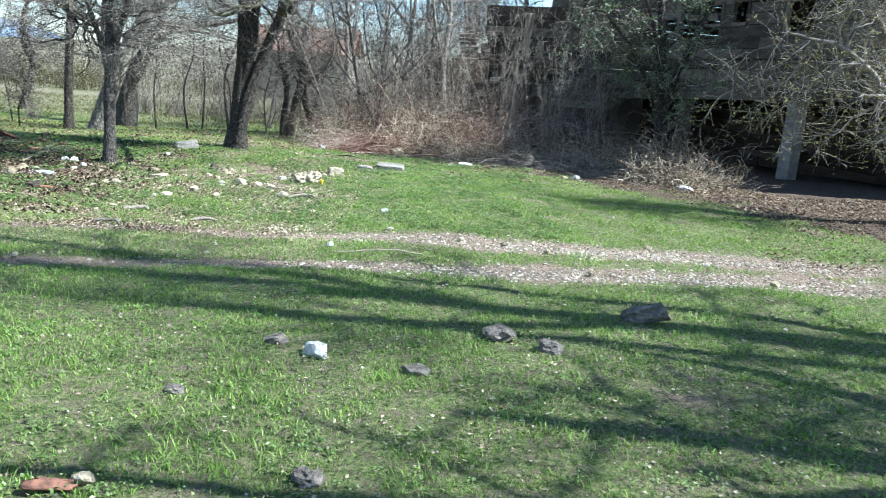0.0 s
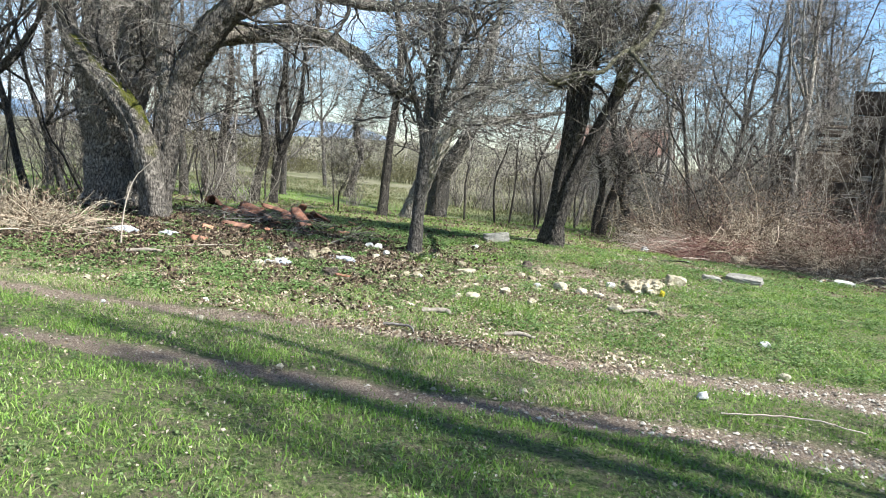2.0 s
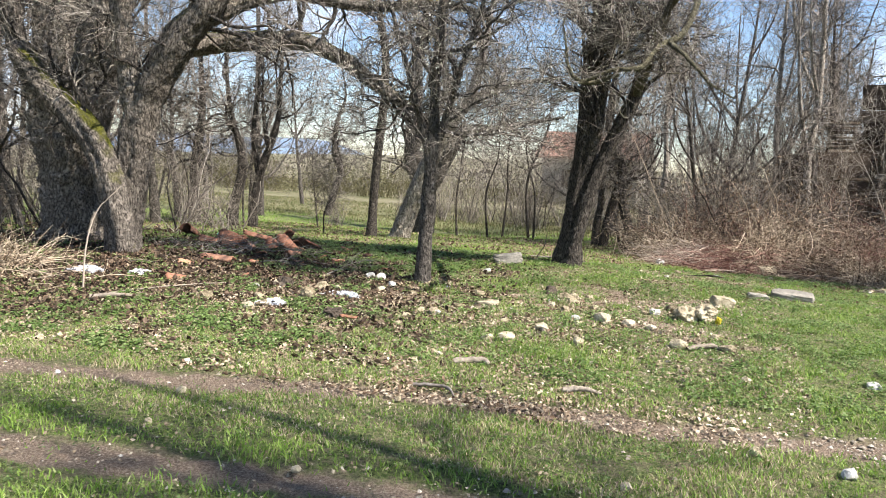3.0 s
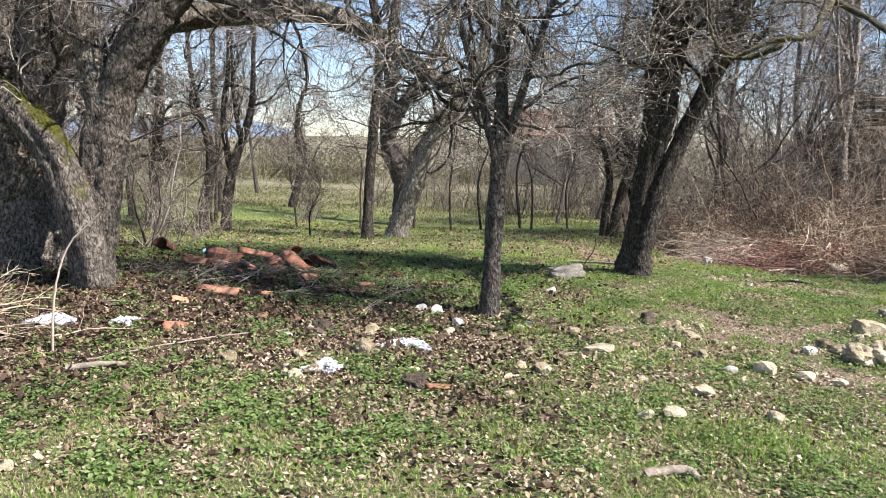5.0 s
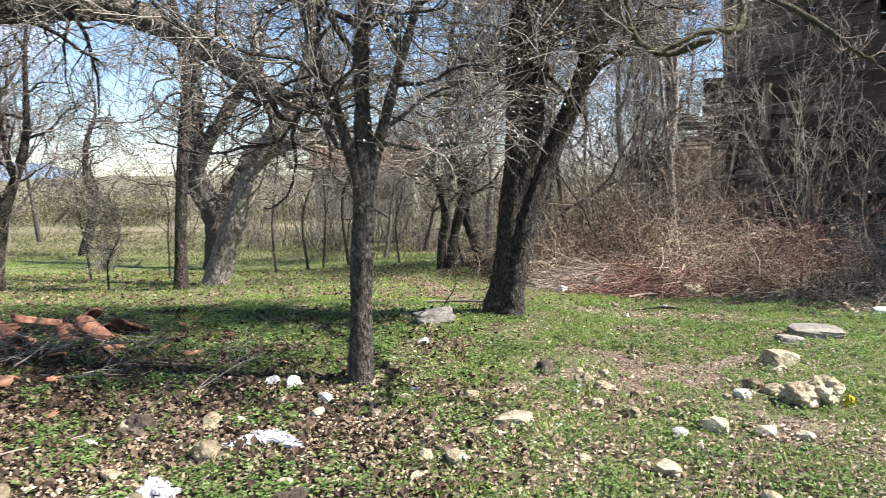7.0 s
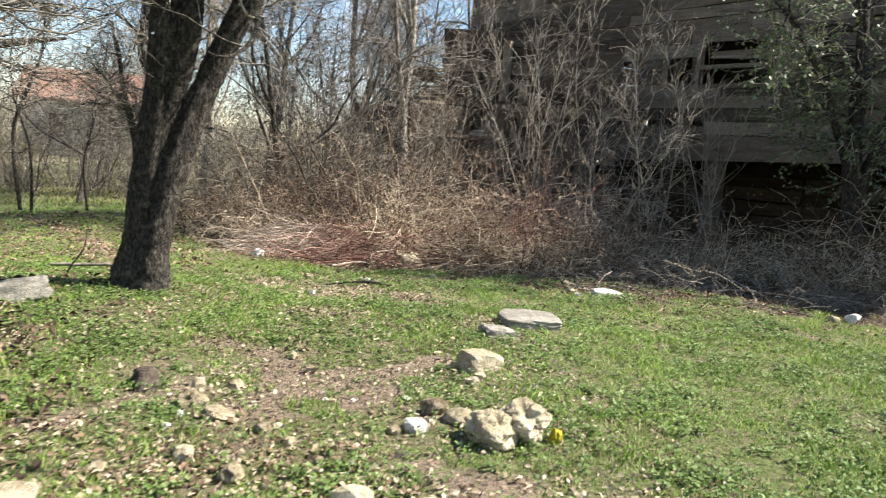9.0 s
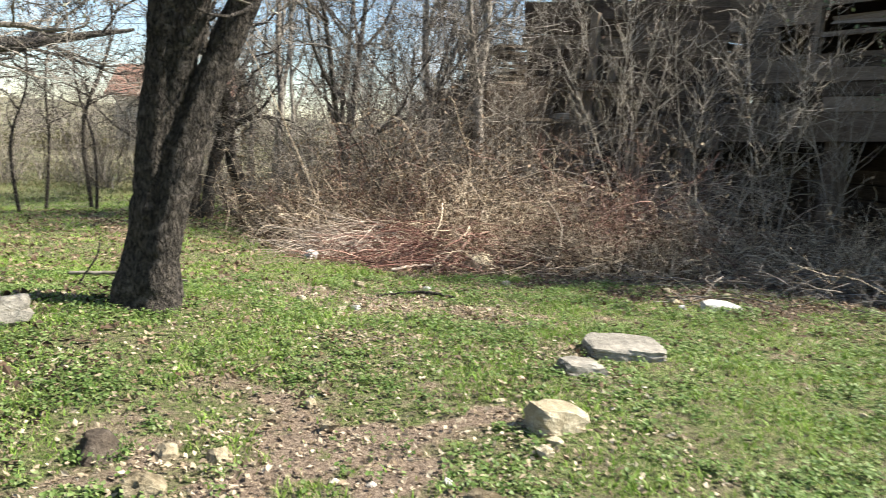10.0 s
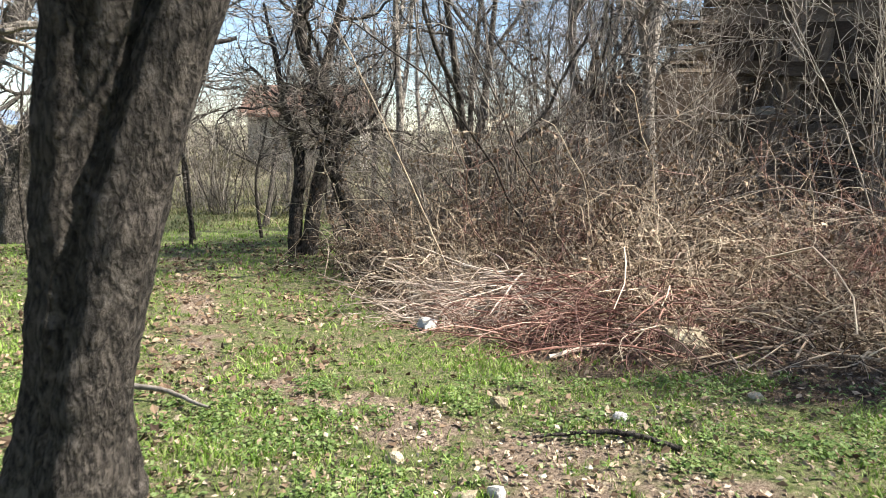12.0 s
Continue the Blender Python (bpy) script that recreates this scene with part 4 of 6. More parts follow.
# ---- shrubs, brambles and brush ----
def thicket(seed, height, stems_n, name="thicket_shrub", label="bare upright many-stemmed shrub", mat=None):
    g = np.random.default_rng(seed)
    root = thing(name, label, "shrub", (0, 0, 0), "bare shrubs")
    p0 = np.concatenate([g.normal(0, 0.22, (stems_n, 2)), np.full((stems_n, 1), -0.1)], 1)
    d0 = np.concatenate([g.normal(0, 0.34, (stems_n, 2)), np.ones((stems_n, 1))], 1)
    b1 = grow(g, p0, d0, height * g.uniform(0.35, 1.15, stems_n), 12, 0.17, 0.03)
    r1 = taper(stems_n, 12, 0.006 + 0.016 * g.uniform(0, 1, stems_n) ** 2, 0.2)
    a = Geo()
    tubes(a, b1, r1, 4)
    part("stem_clump", a, M_TWIG, root)["kind"] = "stuff"
    n = stems_n * 16
    p, d, r = along(g, b1, r1, n, 0.08, 1.0)
    b2 = grow(g, p, fork(g, d, 25, 80), height * 0.16 * g.uniform(0.3, 1.5, n), 5, 0.3, 0.02)
    m = n * 2
    q, e, _ = along(g, b2, np.full(b2.shape[:2], 0.003), m, 0.2, 1.0)
    a = Geo()
    tubes(a, b2, taper(n, 5, np.full(n, 0.004), 0.5), 3)
    tubes(a, grow(g, q, fork(g, e, 25, 75), height * 0.06 * g.uniform(0.3, 1.5, m), 3, 0.3, 0.0), taper(m, 3, np.full(m, 0.0028), 0.6), 3)
    part("twig_tangle", a, mat or M_TWIG_FAR, root)["kind"] = "stuff"
    return root


THICK = [thicket(81, 2.6, 17), thicket(82, 3.6, 15), thicket(83, 1.6, 20), thicket(86, 4.9, 16)]
g = np.random.default_rng(84)
spots = [(g.uniform(-22, -13.2), g.uniform(11.5, 17)) for _ in range(17)] + [(-11.6, 16.4, 2), (-12.9, 17.3, 2), (-13.6, 17.8, 0)] + [(g.uniform(-9, -1), g.uniform(32, 40)) for _ in range(14)] + [(g.uniform(-3.2, -0.6), g.uniform(19.5, 24)) for _ in range(6)] + [(-12.9, 10.0), (-12.4, 8.2), (-14.5, 8.0), (1.7, 23.6), (2.4, 25.2), (-0.4, 23.8, 1), (2.9, 27.0, 1), (0.4, 24.0, 1), (1.1, 24.4, 1), (-1.4, 23.2, 1), (1.9, 26.0, 1), (0.1, 25.6, 1), (-7.2, 32.5), (-9.2, 33.0), (-9.9, 34.0), (-13.4, 33.5), (-5.4, 33.8), (-3.2, 25.9), (-10.8, 35.0), (-13.5, 24.5, 2), (-15.2, 34.0, 0), (-14.0, 35.5, 1), (-12.6, 34.2, 0), (-11.7, 36.0, 1), (-10.1, 35.2, 0), (-8.6, 36.4, 1), (-14.8, 37.0, 1), (-12.0, 33.4, 2), (-9.0, 32.6, 2), (-7.4, 34.6, 0), (-6.2, 36.0, 1), (-13.3, 37.5, 3), (-6.0, 32.0, 2), (-0.2, 21.9, 3), (-1.0, 21.8, 3), (-0.4, 20.9, 1), (0.9, 20.5, 0), (3.4, 21.5, 1), (2.6, 22.0, 1), (-10.9, 14.2, 0), (-12.3, 12.6, 1), (-13.4, 11.4, 0), (-14.2, 13.8, 1), (-15.4, 12.6, 1), (-11.6, 13.4, 0)]
stand(THICK, spots, 85, 0.8, 1.25)
for i, k in enumerate(THICK):
    k.location = (-27 + 2 * i, 21, gz(-27, 21))


def bramble(seed, height, width, canes, mat):
    """Arching canes that spring from the ground and bow over, with a tangle of side twigs."""
    g = np.random.default_rng(seed)
    root = thing("bramble_bush", "tangled dry bramble of arching brown canes", "bush", (0, 0, 0), "brambles along the barn")
    p0 = np.concatenate([g.normal(0, width * 0.42, (canes, 2)), np.full((canes, 1), -0.05)], 1)
    d0 = np.concatenate([g.normal(0, 0.55, (canes, 2)), np.ones((canes, 1))], 1)
    b1 = grow(g, p0, d0, height * g.uniform(0.4, 1.75, canes), 11, 0.2, -0.14)
    b1[:, :, 2] = np.maximum(b1[:, :, 2], -0.03)
    r1 = taper(canes, 11, 0.003 + 0.007 * g.uniform(0, 1, canes) ** 3, 0.4)
    a = Geo()
    tubes(a, b1, r1, 4)
    part("cane_tangle", a, mat, root)["kind"] = "stuff"
    n = canes * 6
    p, d, r = along(g, b1, r1, n, 0.1, 1.0)
    b2 = grow(g, p, fork(g, d, 25, 85), 0.38 * g.uniform(0.3, 1.5, n), 4, 0.25, -0.05)
    a = Geo()
    tubes(a, b2, taper(n, 4, np.full(n, 0.0024), 0.5), 3)
    part("twig_tangle", a, mat, root)["kind"] = "stuff"
    p, _, _ = along(g, b2, np.full(b2.shape[:2], 0.002), canes * 8, 0.1, 1.0)
    a = Geo()
    leaves(a, g, p, 0.04)
    part("withered_leaf", a, M_DEAD, root)["kind"] = "stuff"
    return root


BRAM = [bramble(91, 0.85, 0.9, 130, M_CANE), bramble(92, 1.35, 0.9, 120, M_CANE), bramble(93, 0.42, 0.8, 120, M_STRAW), bramble(94, 1.7, 0.8, 110, M_TWIG_FAR), bramble(97, 1.1, 0.9, 120, M_CANE_RED)]
g = np.random.default_rng(95)
spots = []
for x in np.arange(-3.4, 4.6, 0.7):
    ey = float(np.interp(x, [p[0] for p in BRUSH_EDGE], [p[1] for p in BRUSH_EDGE]))
    spots += [(x + g.normal(0, 0.2), ey + 2.3 + g.normal(0, 0.25), 0 if x < 0.6 else 2)]
    if x < 0.8:
        spots += [(x + g.normal(0, 0.2), ey + 3.1 + g.normal(0, 0.3), (1, 4, 1)[int(x * 10) % 3] if x > -2.6 else 0), (x + g.normal(0, 0.2), ey + 4.4 + g.normal(0, 0.4), 3 if x < -0.5 else 0)]
    else:
        spots += [(x + g.normal(0, 0.2), ey + 3.4 + g.normal(0, 0.3), 0)]
spots += [(-10.2, 9.2, 2), (-11.6, 8.6, 2), (-9.8, 9.4, 2), (-12.6, 9.4, 0), (-0.8, 20.4, 3), (-1.9, 20.2, 3)]
stand(BRAM, spots, 96, 0.85, 1.2)
for i, k in enumerate(BRAM):
    k.location = (1.6 + 0.8 * i, 24.6, gz(2, 24.6))


def heap(name, label, cx, cy, n, length, spread, top, dirn, mat, seed, r=0.008):
    """A heap of cut branches, lying one over another."""
    g = np.random.default_rng(seed)
    root = thing(name, label, "brush pile", (cx, cy, gz(cx, cy)))
    f = g.uniform(0, 1, n)
    p0 = np.stack([cx + g.normal(0, spread, n), cy + g.normal(0, spread * 0.6, n), np.zeros(n)], -1)
    rad = np.hypot(p0[:, 0] - cx, (p0[:, 1] - cy) / 0.6) / spread
    p0[:, 2] = ground_height(p0[:, 0], p0[:, 1]) + 0.02 + top * f * np.exp(-rad ** 2 * 0.4)
    a = dirn + g.normal(0, 1.35, n)
    d = np.stack([np.cos(a), np.sin(a), g.normal(0.05, 0.18, n)], -1)
    b = grow(g, p0, d, length * g.uniform(0.5, 1.4, n), 6, 0.1, -0.07)
    b[:, :, 2] = np.maximum(b[:, :, 2], ground_height(b[:, :, 0], b[:, :, 1]) + 0.015)
    rr = taper(n, 6, r * g.uniform(0.5, 1.5, n), 0.35)
    for i in range(min(n, 60)):
        geo = Geo()
        tubes(geo, b[i:i + 1], rr[i:i + 1] * 1.25, 6)
        part("cut_branch", geo, mat, root)
    geo = Geo()
    tubes(geo, b[60:], rr[60:], 4)
    m = n * 6
    p, dd, _ = along(g, b, rr, m, 0.3, 1)
    tubes(geo, grow(g, p, fork(g, dd, 20, 60), 0.3 * g.uniform(0.3, 1.3, m), 4, 0.2, -0.03), taper(m, 4, np.full(m, 0.0028), 0.5), 3)
    tagged(part("brush_tangle", geo, mat, root), kind="stuff")


heap("brush_pile", "heap of bleached cut branches at the brush edge", -2.3, 18.05, 150, 0.7, 0.4, 0.42, 3.6, M_CANE_PALE, 101, 0.0055)
heap("brush_pile", "heap of reddish cut brush", -1.45, 17.3, 220, 0.8, 0.55, 0.55, 3.0, M_CANE_RED, 102, 0.005)
heap("brush_pile", "low heap of dry brown brush", -0.3, 16.9, 100, 0.8, 0.6, 0.3, 2.6, M_CANE, 103, 0.006)
heap("brush_pile", "heap of dry bramble stalks under the old tree", -9.3, 9.3, 62, 0.6, 0.5, 0.2, 0.6, M_CANE, 104, 0.005)
heap("brush_pile", "fallen twigs lying in the litter", -8.2, 11.9, 90, 0.5, 0.9, 0.1, 1.0, M_TWIG, 105, 0.004)
heap("brush_pile", "low dry brush before the barn", 1.6, 15.3, 90, 0.8, 0.8, 0.22, 2.8, M_TWIG, 106, 0.005)
heap("brush_pile", "low dry brush before the barn", 3.3, 14.0, 70, 0.7, 0.7, 0.18, 2.8, M_TWIG, 107, 0.005)


def spray(name, label, x, y, z0, top, n, seed, mat, droop, length, width=0.12):
    """Slender upright stems with side shoots."""
    g = np.random.default_rng(seed)
    root = thing(name, label, "shrub", (x, y, gz(x, y)))
    p0 = np.stack([x + g.normal(0, width, n), y + g.normal(0, width, n), np.full(n, gz(x, y) + z0)], -1)
    d0 = np.concatenate([g.normal(0, 0.2 + 0.4 * (droop < 0), (n, 2)), np.ones((n, 1))], 1)
    b = grow(g, p0, d0, length * g.uniform(0.7, 1.1, n), 9, 0.06, droop)
    r = taper(n, 9, 0.005 + 0.008 * g.uniform(0, 1, n) ** 2, 0.2)
    for i in range(n):
        geo = Geo()
        tubes(geo, b[i:i + 1], r[i:i + 1], 5)
        part("stem", geo, mat, root)
    m = n * 26
    p, d, _ = along(g, b, r, m, 0.2, 1)
    geo = Geo()
    shoots = grow(g, p, fork(g, d, 30, 60), 0.45 * g.uniform(0.3, 1.4, m), 5, 0.16, 0.1 if droop >= 0 else -0.1)
    tubes(geo, shoots, taper(m, 5, np.full(m, 0.0036), 0.5), 3)
    q, e, _ = along(g, shoots, np.full(shoots.shape[:2], 0.002), m * 3, 0.2, 1.0)
    tubes(geo, grow(g, q, fork(g, e, 25, 70), 0.16 * g.uniform(0.3, 1.5, m * 3), 4, 0.2, 0.05), taper(m * 3, 4, np.full(m * 3, 0.0021), 0.6), 3)
    tagged(part("shoot_tangle", geo, mat, root), kind="stuff")


# Lighter than other twigs: sun on the barn shrubs is put into this colour.
M_LIT_STEM = surface("sunlit_pale_stems", (0.12, 0.1, 0.08), (0.27, 0.235, 0.19), (0.46, 0.41, 0.34), 6, island=0.3)
spray("elder_shrub", "pale slender many-stemmed shrub before the barn", 1.2, 18.7, 0, 3.6, 15, 111, M_LIT_STEM, 0.015, 5.0, 0.25)
spray("arching_bush", "bush of bleached arching shoots", 1.2, 18.6, 0.2, 1.2, 18, 112, M_CANE_PALE, -0.3, 2.2)
spray("elder_shrub", "pale slender many-stemmed shrub beside the collapsed shed", 0.2, 20.4, 0, 3.6, 10, 115, M_LIT_STEM, 0.01, 3.4, 0.3)
spray("elder_shrub", "pale slender many-stemmed shrub beside the collapsed shed", 2.3, 18.0, 0, 3.6, 6, 116, M_LIT_STEM, 0.01, 3.8, 0.25)
spray("elder_shrub", "bare grey many-stemmed shrub before the barn wall", 3.2, 17.2, 0, 3.6, 6, 117, M_LIT_STEM, 0.01, 3.6, 0.25)
spray("young_ash", "straight young sapling with candelabra shoots", 1.12, 16.5, 0, 2.6, 2, 113, M_LIT_STEM, 0.02, 2.9, 0.03)
spray("young_ash", "straight young sapling with candelabra shoots", 2.2, 16.8, 0, 2.6, 3, 114, M_LIT_STEM, 0.02, 2.6, 0.06)


# ---- the barn ----
def block(geo, x0, x1, y0, y1, z0, z1, g=None, j=0.0):
    v = np.array([[x, y, z] for z in (z0, z1) for y in (y0, y1) for x in (x0, x1)], float)
    if g is not None:
        v = v + g.normal(0, j, v.shape)
    geo.add(v, [(0, 2, 3, 1), (4, 5, 7, 6), (0, 1, 5, 4), (2, 6, 7, 3), (0, 4, 6, 2), (1, 3, 7, 5)])


def barn():
    """A long two-storey timber barn: boarded upper floor on a beam and posts, an open dark ground floor, tiled eaves."""
    g = np.random.default_rng(121)
    root = thing("barn", "ruined dark timber barn with weathered boards and gaping windows", "barn", (0, 0, 0))
    holes = [(5.6, 6.4, 2.98, 3.42), (7.2, 7.9, 2.82, 3.24), (8.1, 9.85, 2.8, 3.62), (10.3, 10.8, 3.2, 3.6), (2.4, 2.65, 2.5, 2.85), (4.6, 5.1, 3.0, 3.35), (3.2, 3.6, 4.9, 5.6), (5.5, 6.1, 4.9, 5.6), (12.2, 13.0, 2.9, 3.6), (15.0, 15.9, 2.9, 3.6)]

    def sag(x):
        return 1.02 + 0.037 * max(0, x - 3)
    z = 1.5
    row = 0
    while z < 6.95:
        h = float(g.uniform(0.2, 0.3))
        cuts = sorted([(a, b) for a, b, lo, hi in holes if lo < z + h * 0.6 and hi > z + h * 0.4])
        x, spans = -0.1, []
        for a, b in cuts:
            spans.append((x, a))
            x = b
        spans.append((x, 17.8))
        for a, b in spans:
            while b - a > 0.15:
                e = min(b, a + float(g.uniform(2.2, 4.2)))
                if b - e < 0.5:
                    e = b
                geo = Geo()
                t = float(g.normal(0, 0.008))
                dz = 0.037 * (max(0, (a + e) / 2 - 3)) - 0.25 if z < 2.0 else 0
                block(geo, a + 0.006, e - 0.006, -0.03 + t, 0.005 + t, z + dz + float(g.normal(0, 0.012)), z + dz + h - 0.012, g, 0.006)
                part("board", geo, M_WOOD, root, base=(0, 0, 0), smooth=False)
                a = e
        z += h
        row += 1
    # gable end boards
    z = 1.3
    while z < 8.6:
        h = float(g.uniform(0.22, 0.32))
        w = 8.0 if z < 7 else 8.0 - (z - 7) * 4
        geo = Geo()
        block(geo, -0.14, -0.105, 4 - w / 2, 4 + w / 2, z, z + h - 0.012, g, 0.006)
        part("board", geo, M_WOOD, root, base=(0, 0, 0), smooth=False)
        z += h

    def timber(name, dims, mat, j=0.01, label="", owner=None):
        geo = Geo()
        block(geo, *dims, g, j)
        return part(name, geo, mat, owner or root, label, base=(0, 0, 0), smooth=False)
    for i in range(5):   # sill beam, in lengths, rising a little
        a, b = 3 + i * 2.95, 3 + (i + 1) * 2.95 - 0.01
        geo = Geo()
        block(geo, a, b, -0.1, 0.14, 0, 0.3)
        v = geo.v[0]
        v[:, 2] += np.array([sag(q) for q in v[:, 0]])
        part("beam", geo, M_WOOD, root, base=(0, 0, 0), smooth=False)
    for x in (4.2, 8.6, 12.75, 17.0):
        timber("post", (x - 0.15, x + 0.15, 0.0, 0.28, -1.0, sag(x) + 0.02), M_WOOD_PALE if x == 12.75 else M_WOOD, 0.015)
    for a, b, lo, hi in holes:
        sill = timber("window", (a, b, -0.055, 0.07, lo - 0.1, lo - 0.01), M_WOOD, label="glassless window opening in old boards")
        timber("jamb", (a - 0.09, a - 0.003, -0.05, 0.06, lo - 0.1, hi + 0.1), M_WOOD, owner=sill)
        timber("jamb", (b + 0.003, b + 0.09, -0.05, 0.06, lo - 0.1, hi + 0.1), M_WOOD, owner=sill)
        if b - a > 1:
            timber("crossbar", (a, b, 0.0, 0.05, lo + 0.3, lo + 0.38), M_WOOD, owner=sill)
            timber("loose_board", (a + 0.2, b - 0.2, 0.02, 0.05, lo + 0.5, lo + 0.64), M_WOOD, 0.05, owner=sill)
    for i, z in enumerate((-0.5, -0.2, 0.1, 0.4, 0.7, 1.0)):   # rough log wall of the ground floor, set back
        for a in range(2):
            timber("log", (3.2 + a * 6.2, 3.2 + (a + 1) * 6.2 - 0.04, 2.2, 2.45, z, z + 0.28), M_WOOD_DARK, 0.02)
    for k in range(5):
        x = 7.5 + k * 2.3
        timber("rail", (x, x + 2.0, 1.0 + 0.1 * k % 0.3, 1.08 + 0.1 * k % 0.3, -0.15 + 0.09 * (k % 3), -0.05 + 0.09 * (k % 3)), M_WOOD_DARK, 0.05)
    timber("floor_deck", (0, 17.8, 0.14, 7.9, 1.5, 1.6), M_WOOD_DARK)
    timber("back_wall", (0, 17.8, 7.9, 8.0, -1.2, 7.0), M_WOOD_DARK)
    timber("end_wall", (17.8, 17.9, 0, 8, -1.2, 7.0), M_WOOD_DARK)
    timber("stone_footing", (-0.05, 3.2, 0.3, 8, -1.2, 1.5), M_STONE)
    # roof: slopes of the deck, and courses of tiles at the eaves
    for side in (0, 1):
        geo = Geo()
        y0, y1 = (-0.7, 4.0) if side == 0 else (8.7, 4.0)
        v = np.array([[-1.5, y0, 6.75], [18.2, y0, 6.75], [18.2, y1, 9.0], [-1.5, y1, 9.0]])
        geo.add(np.vstack([v, v + [0, 0, 0.12]]), [(0, 3, 2, 1), (4, 5, 6, 7), (0, 1, 5, 4), (2, 3, 7, 6), (0, 4, 7, 3), (1, 2, 6, 5)])
        part("roof", geo, M_ROOF, root, base=(0, 0, 0), smooth=False)
    tile = Geo()
    a = np.linspace(0, math.pi, 6)
    arc = np.stack([np.cos(a) * 0.1, 0 * a, np.sin(a) * 0.07], -1)
    tile.add(np.vstack([arc, arc + [0, 0.4, 0.19]]), [(i, i + 1, i + 7, i + 6) for i in range(5)])
    me = tile.mesh("roof_tile")
    for i in range(90):
        ob = part("roof_tile", me, M_ROOF, root)
        ob.location = (-1.4 + i * 0.215, -0.76 + float(g.normal(0, 0.015)), 6.86)
    for k in range(10):
        timber("rafter_end", (-1.2 + k * 2.0, -1.08 + k * 2.0, -0.65, 0.0, 6.62, 6.75), M_WOOD)
    root.matrix_world = Matrix(((0.33, 0.944, 0, 3.4), (-0.944, 0.33, 0, 29.8), (0, 0, 1, 0), (0, 0, 0, 1)))


barn()


def lean_to():
    """The fallen annex beside the barn: a stack of planks, slanting boards and a pale block."""
    g = np.random.default_rng(131)
    root = thing("collapsed_shed", "collapsed shed of slanting boards overgrown by brambles", "shed", (0, 0, 0))
    for i in range(9):
        geo = Geo()
        x = 0.9 + i * 0.22
        p = np.array([[x, 22.6 + g.normal(0, 0.1), -0.7], [x + g.normal(0.15, 0.15), 22.5, 2.5 + g.normal(0, 0.3)]])
        r = np.full((1, 2), 0.1)
        tubes(geo, p[None], r, 4)
        part("slanting_board", geo, M_WOOD, root, base=(0, 0, 0), smooth=False)
    for i in range(3):
        geo = Geo()
        block(geo, 0.0, 3.6, 22.2, 22.35, 1.9 + i * 0.02, 2.05, g, 0.05)
        part("cross_beam", geo, M_WOOD_DARK, root, base=(0, 0, 0), smooth=False)
        break
    for k in range(15):
        for x0, x1 in ((-0.95, 0.7), (0.72, 2.6), (2.62, 4.2)):
            if g.uniform() < 0.03 or (k > 8 and x0 < 0):
                continue
            geo = Geo()
            z = -0.6 + k * 0.27
            block(geo, x0 + g.normal(0, 0.04), x1, 22.95, 22.99, z + g.normal(0, 0.02), z + 0.29, g, 0.02)
            v = geo.v[0]
            v[:, 1] -= 0.27 * (v[:, 0] - 0.7)
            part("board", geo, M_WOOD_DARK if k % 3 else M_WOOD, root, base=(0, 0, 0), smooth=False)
    pile = thing("plank_stack", "stack of grey weathered planks by the ruined shed", "planks", (0.35, 22.0, 1.9))
    for i in range(7):
        geo = Geo()
        block(geo, 0.05 + g.normal(0, 0.04), 0.52 + g.normal(0, 0.06), 21.8, 22.3, 1.92 + i * 0.1, 1.97 + i * 0.1, g, 0.012)
        part("plank", geo, M_WOOD, pile, smooth=False)
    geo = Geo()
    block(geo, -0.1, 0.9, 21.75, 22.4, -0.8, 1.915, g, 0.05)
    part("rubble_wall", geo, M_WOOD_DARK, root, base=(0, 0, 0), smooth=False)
    geo = Geo()
    block(geo, 0.9, 1.14, 21.2, 21.4, 1.38, 1.47, g, 0.012)
    tagged(part("pale_block", geo, M_STONE, smooth=False, base=(0, 0, 0)), "pale block lying on a plank", "block")
    geo = Geo()
    block(geo, 0.1, 2.6, 21.15, 21.5, 1.3, 1.375, g, 0.01)
    part("shelf_plank", geo, M_WOOD, root, base=(0, 0, 0), smooth=False)
    for x in (0.3, 2.4):
        geo = Geo()
        block(geo, x - 0.06, x + 0.06, 21.25, 21.4, -0.7, 1.31, g, 0.01)
        part("prop", geo, M_WOOD, root, base=(0, 0, 0), smooth=False)


lean_to()


def far_house():
    root = thing("house", "far house with a red tiled roof and pale walls", "house", (0, 0, 0))
    geo = Geo()
    block(geo, -15.5, -8.5, 60, 66, -1.4, 2.4)
    part("wall", geo, M_PLASTER, root, base=(0, 0, 0), smooth=False)
    geo = Geo()
    v = np.array([[-16, 59.4, 2.3], [-8, 59.4, 2.3], [-8, 63, 4.3], [-16, 63, 4.3], [-16, 66.6, 2.3], [-8, 66.6, 2.3]])
    geo.add(np.vstack([v, v + [0, 0, 0.15]]), [(0, 3, 2, 1), (3, 4, 5, 2), (6, 7, 8, 9), (9, 8, 11, 10), (0, 1, 7, 6), (4, 10, 11, 5)])
    part("roof", geo, M_ROOF, root, base=(0, 0, 0), smooth=False)
    for x in (-14, -11.2):
        geo = Geo()
        block(geo, x, x + 1.0, 59.97, 59.995, 0.2, 1.5)
        part("window", geo, M_WOOD_DARK, root, base=(0, 0, 0), smooth=False)


far_house()


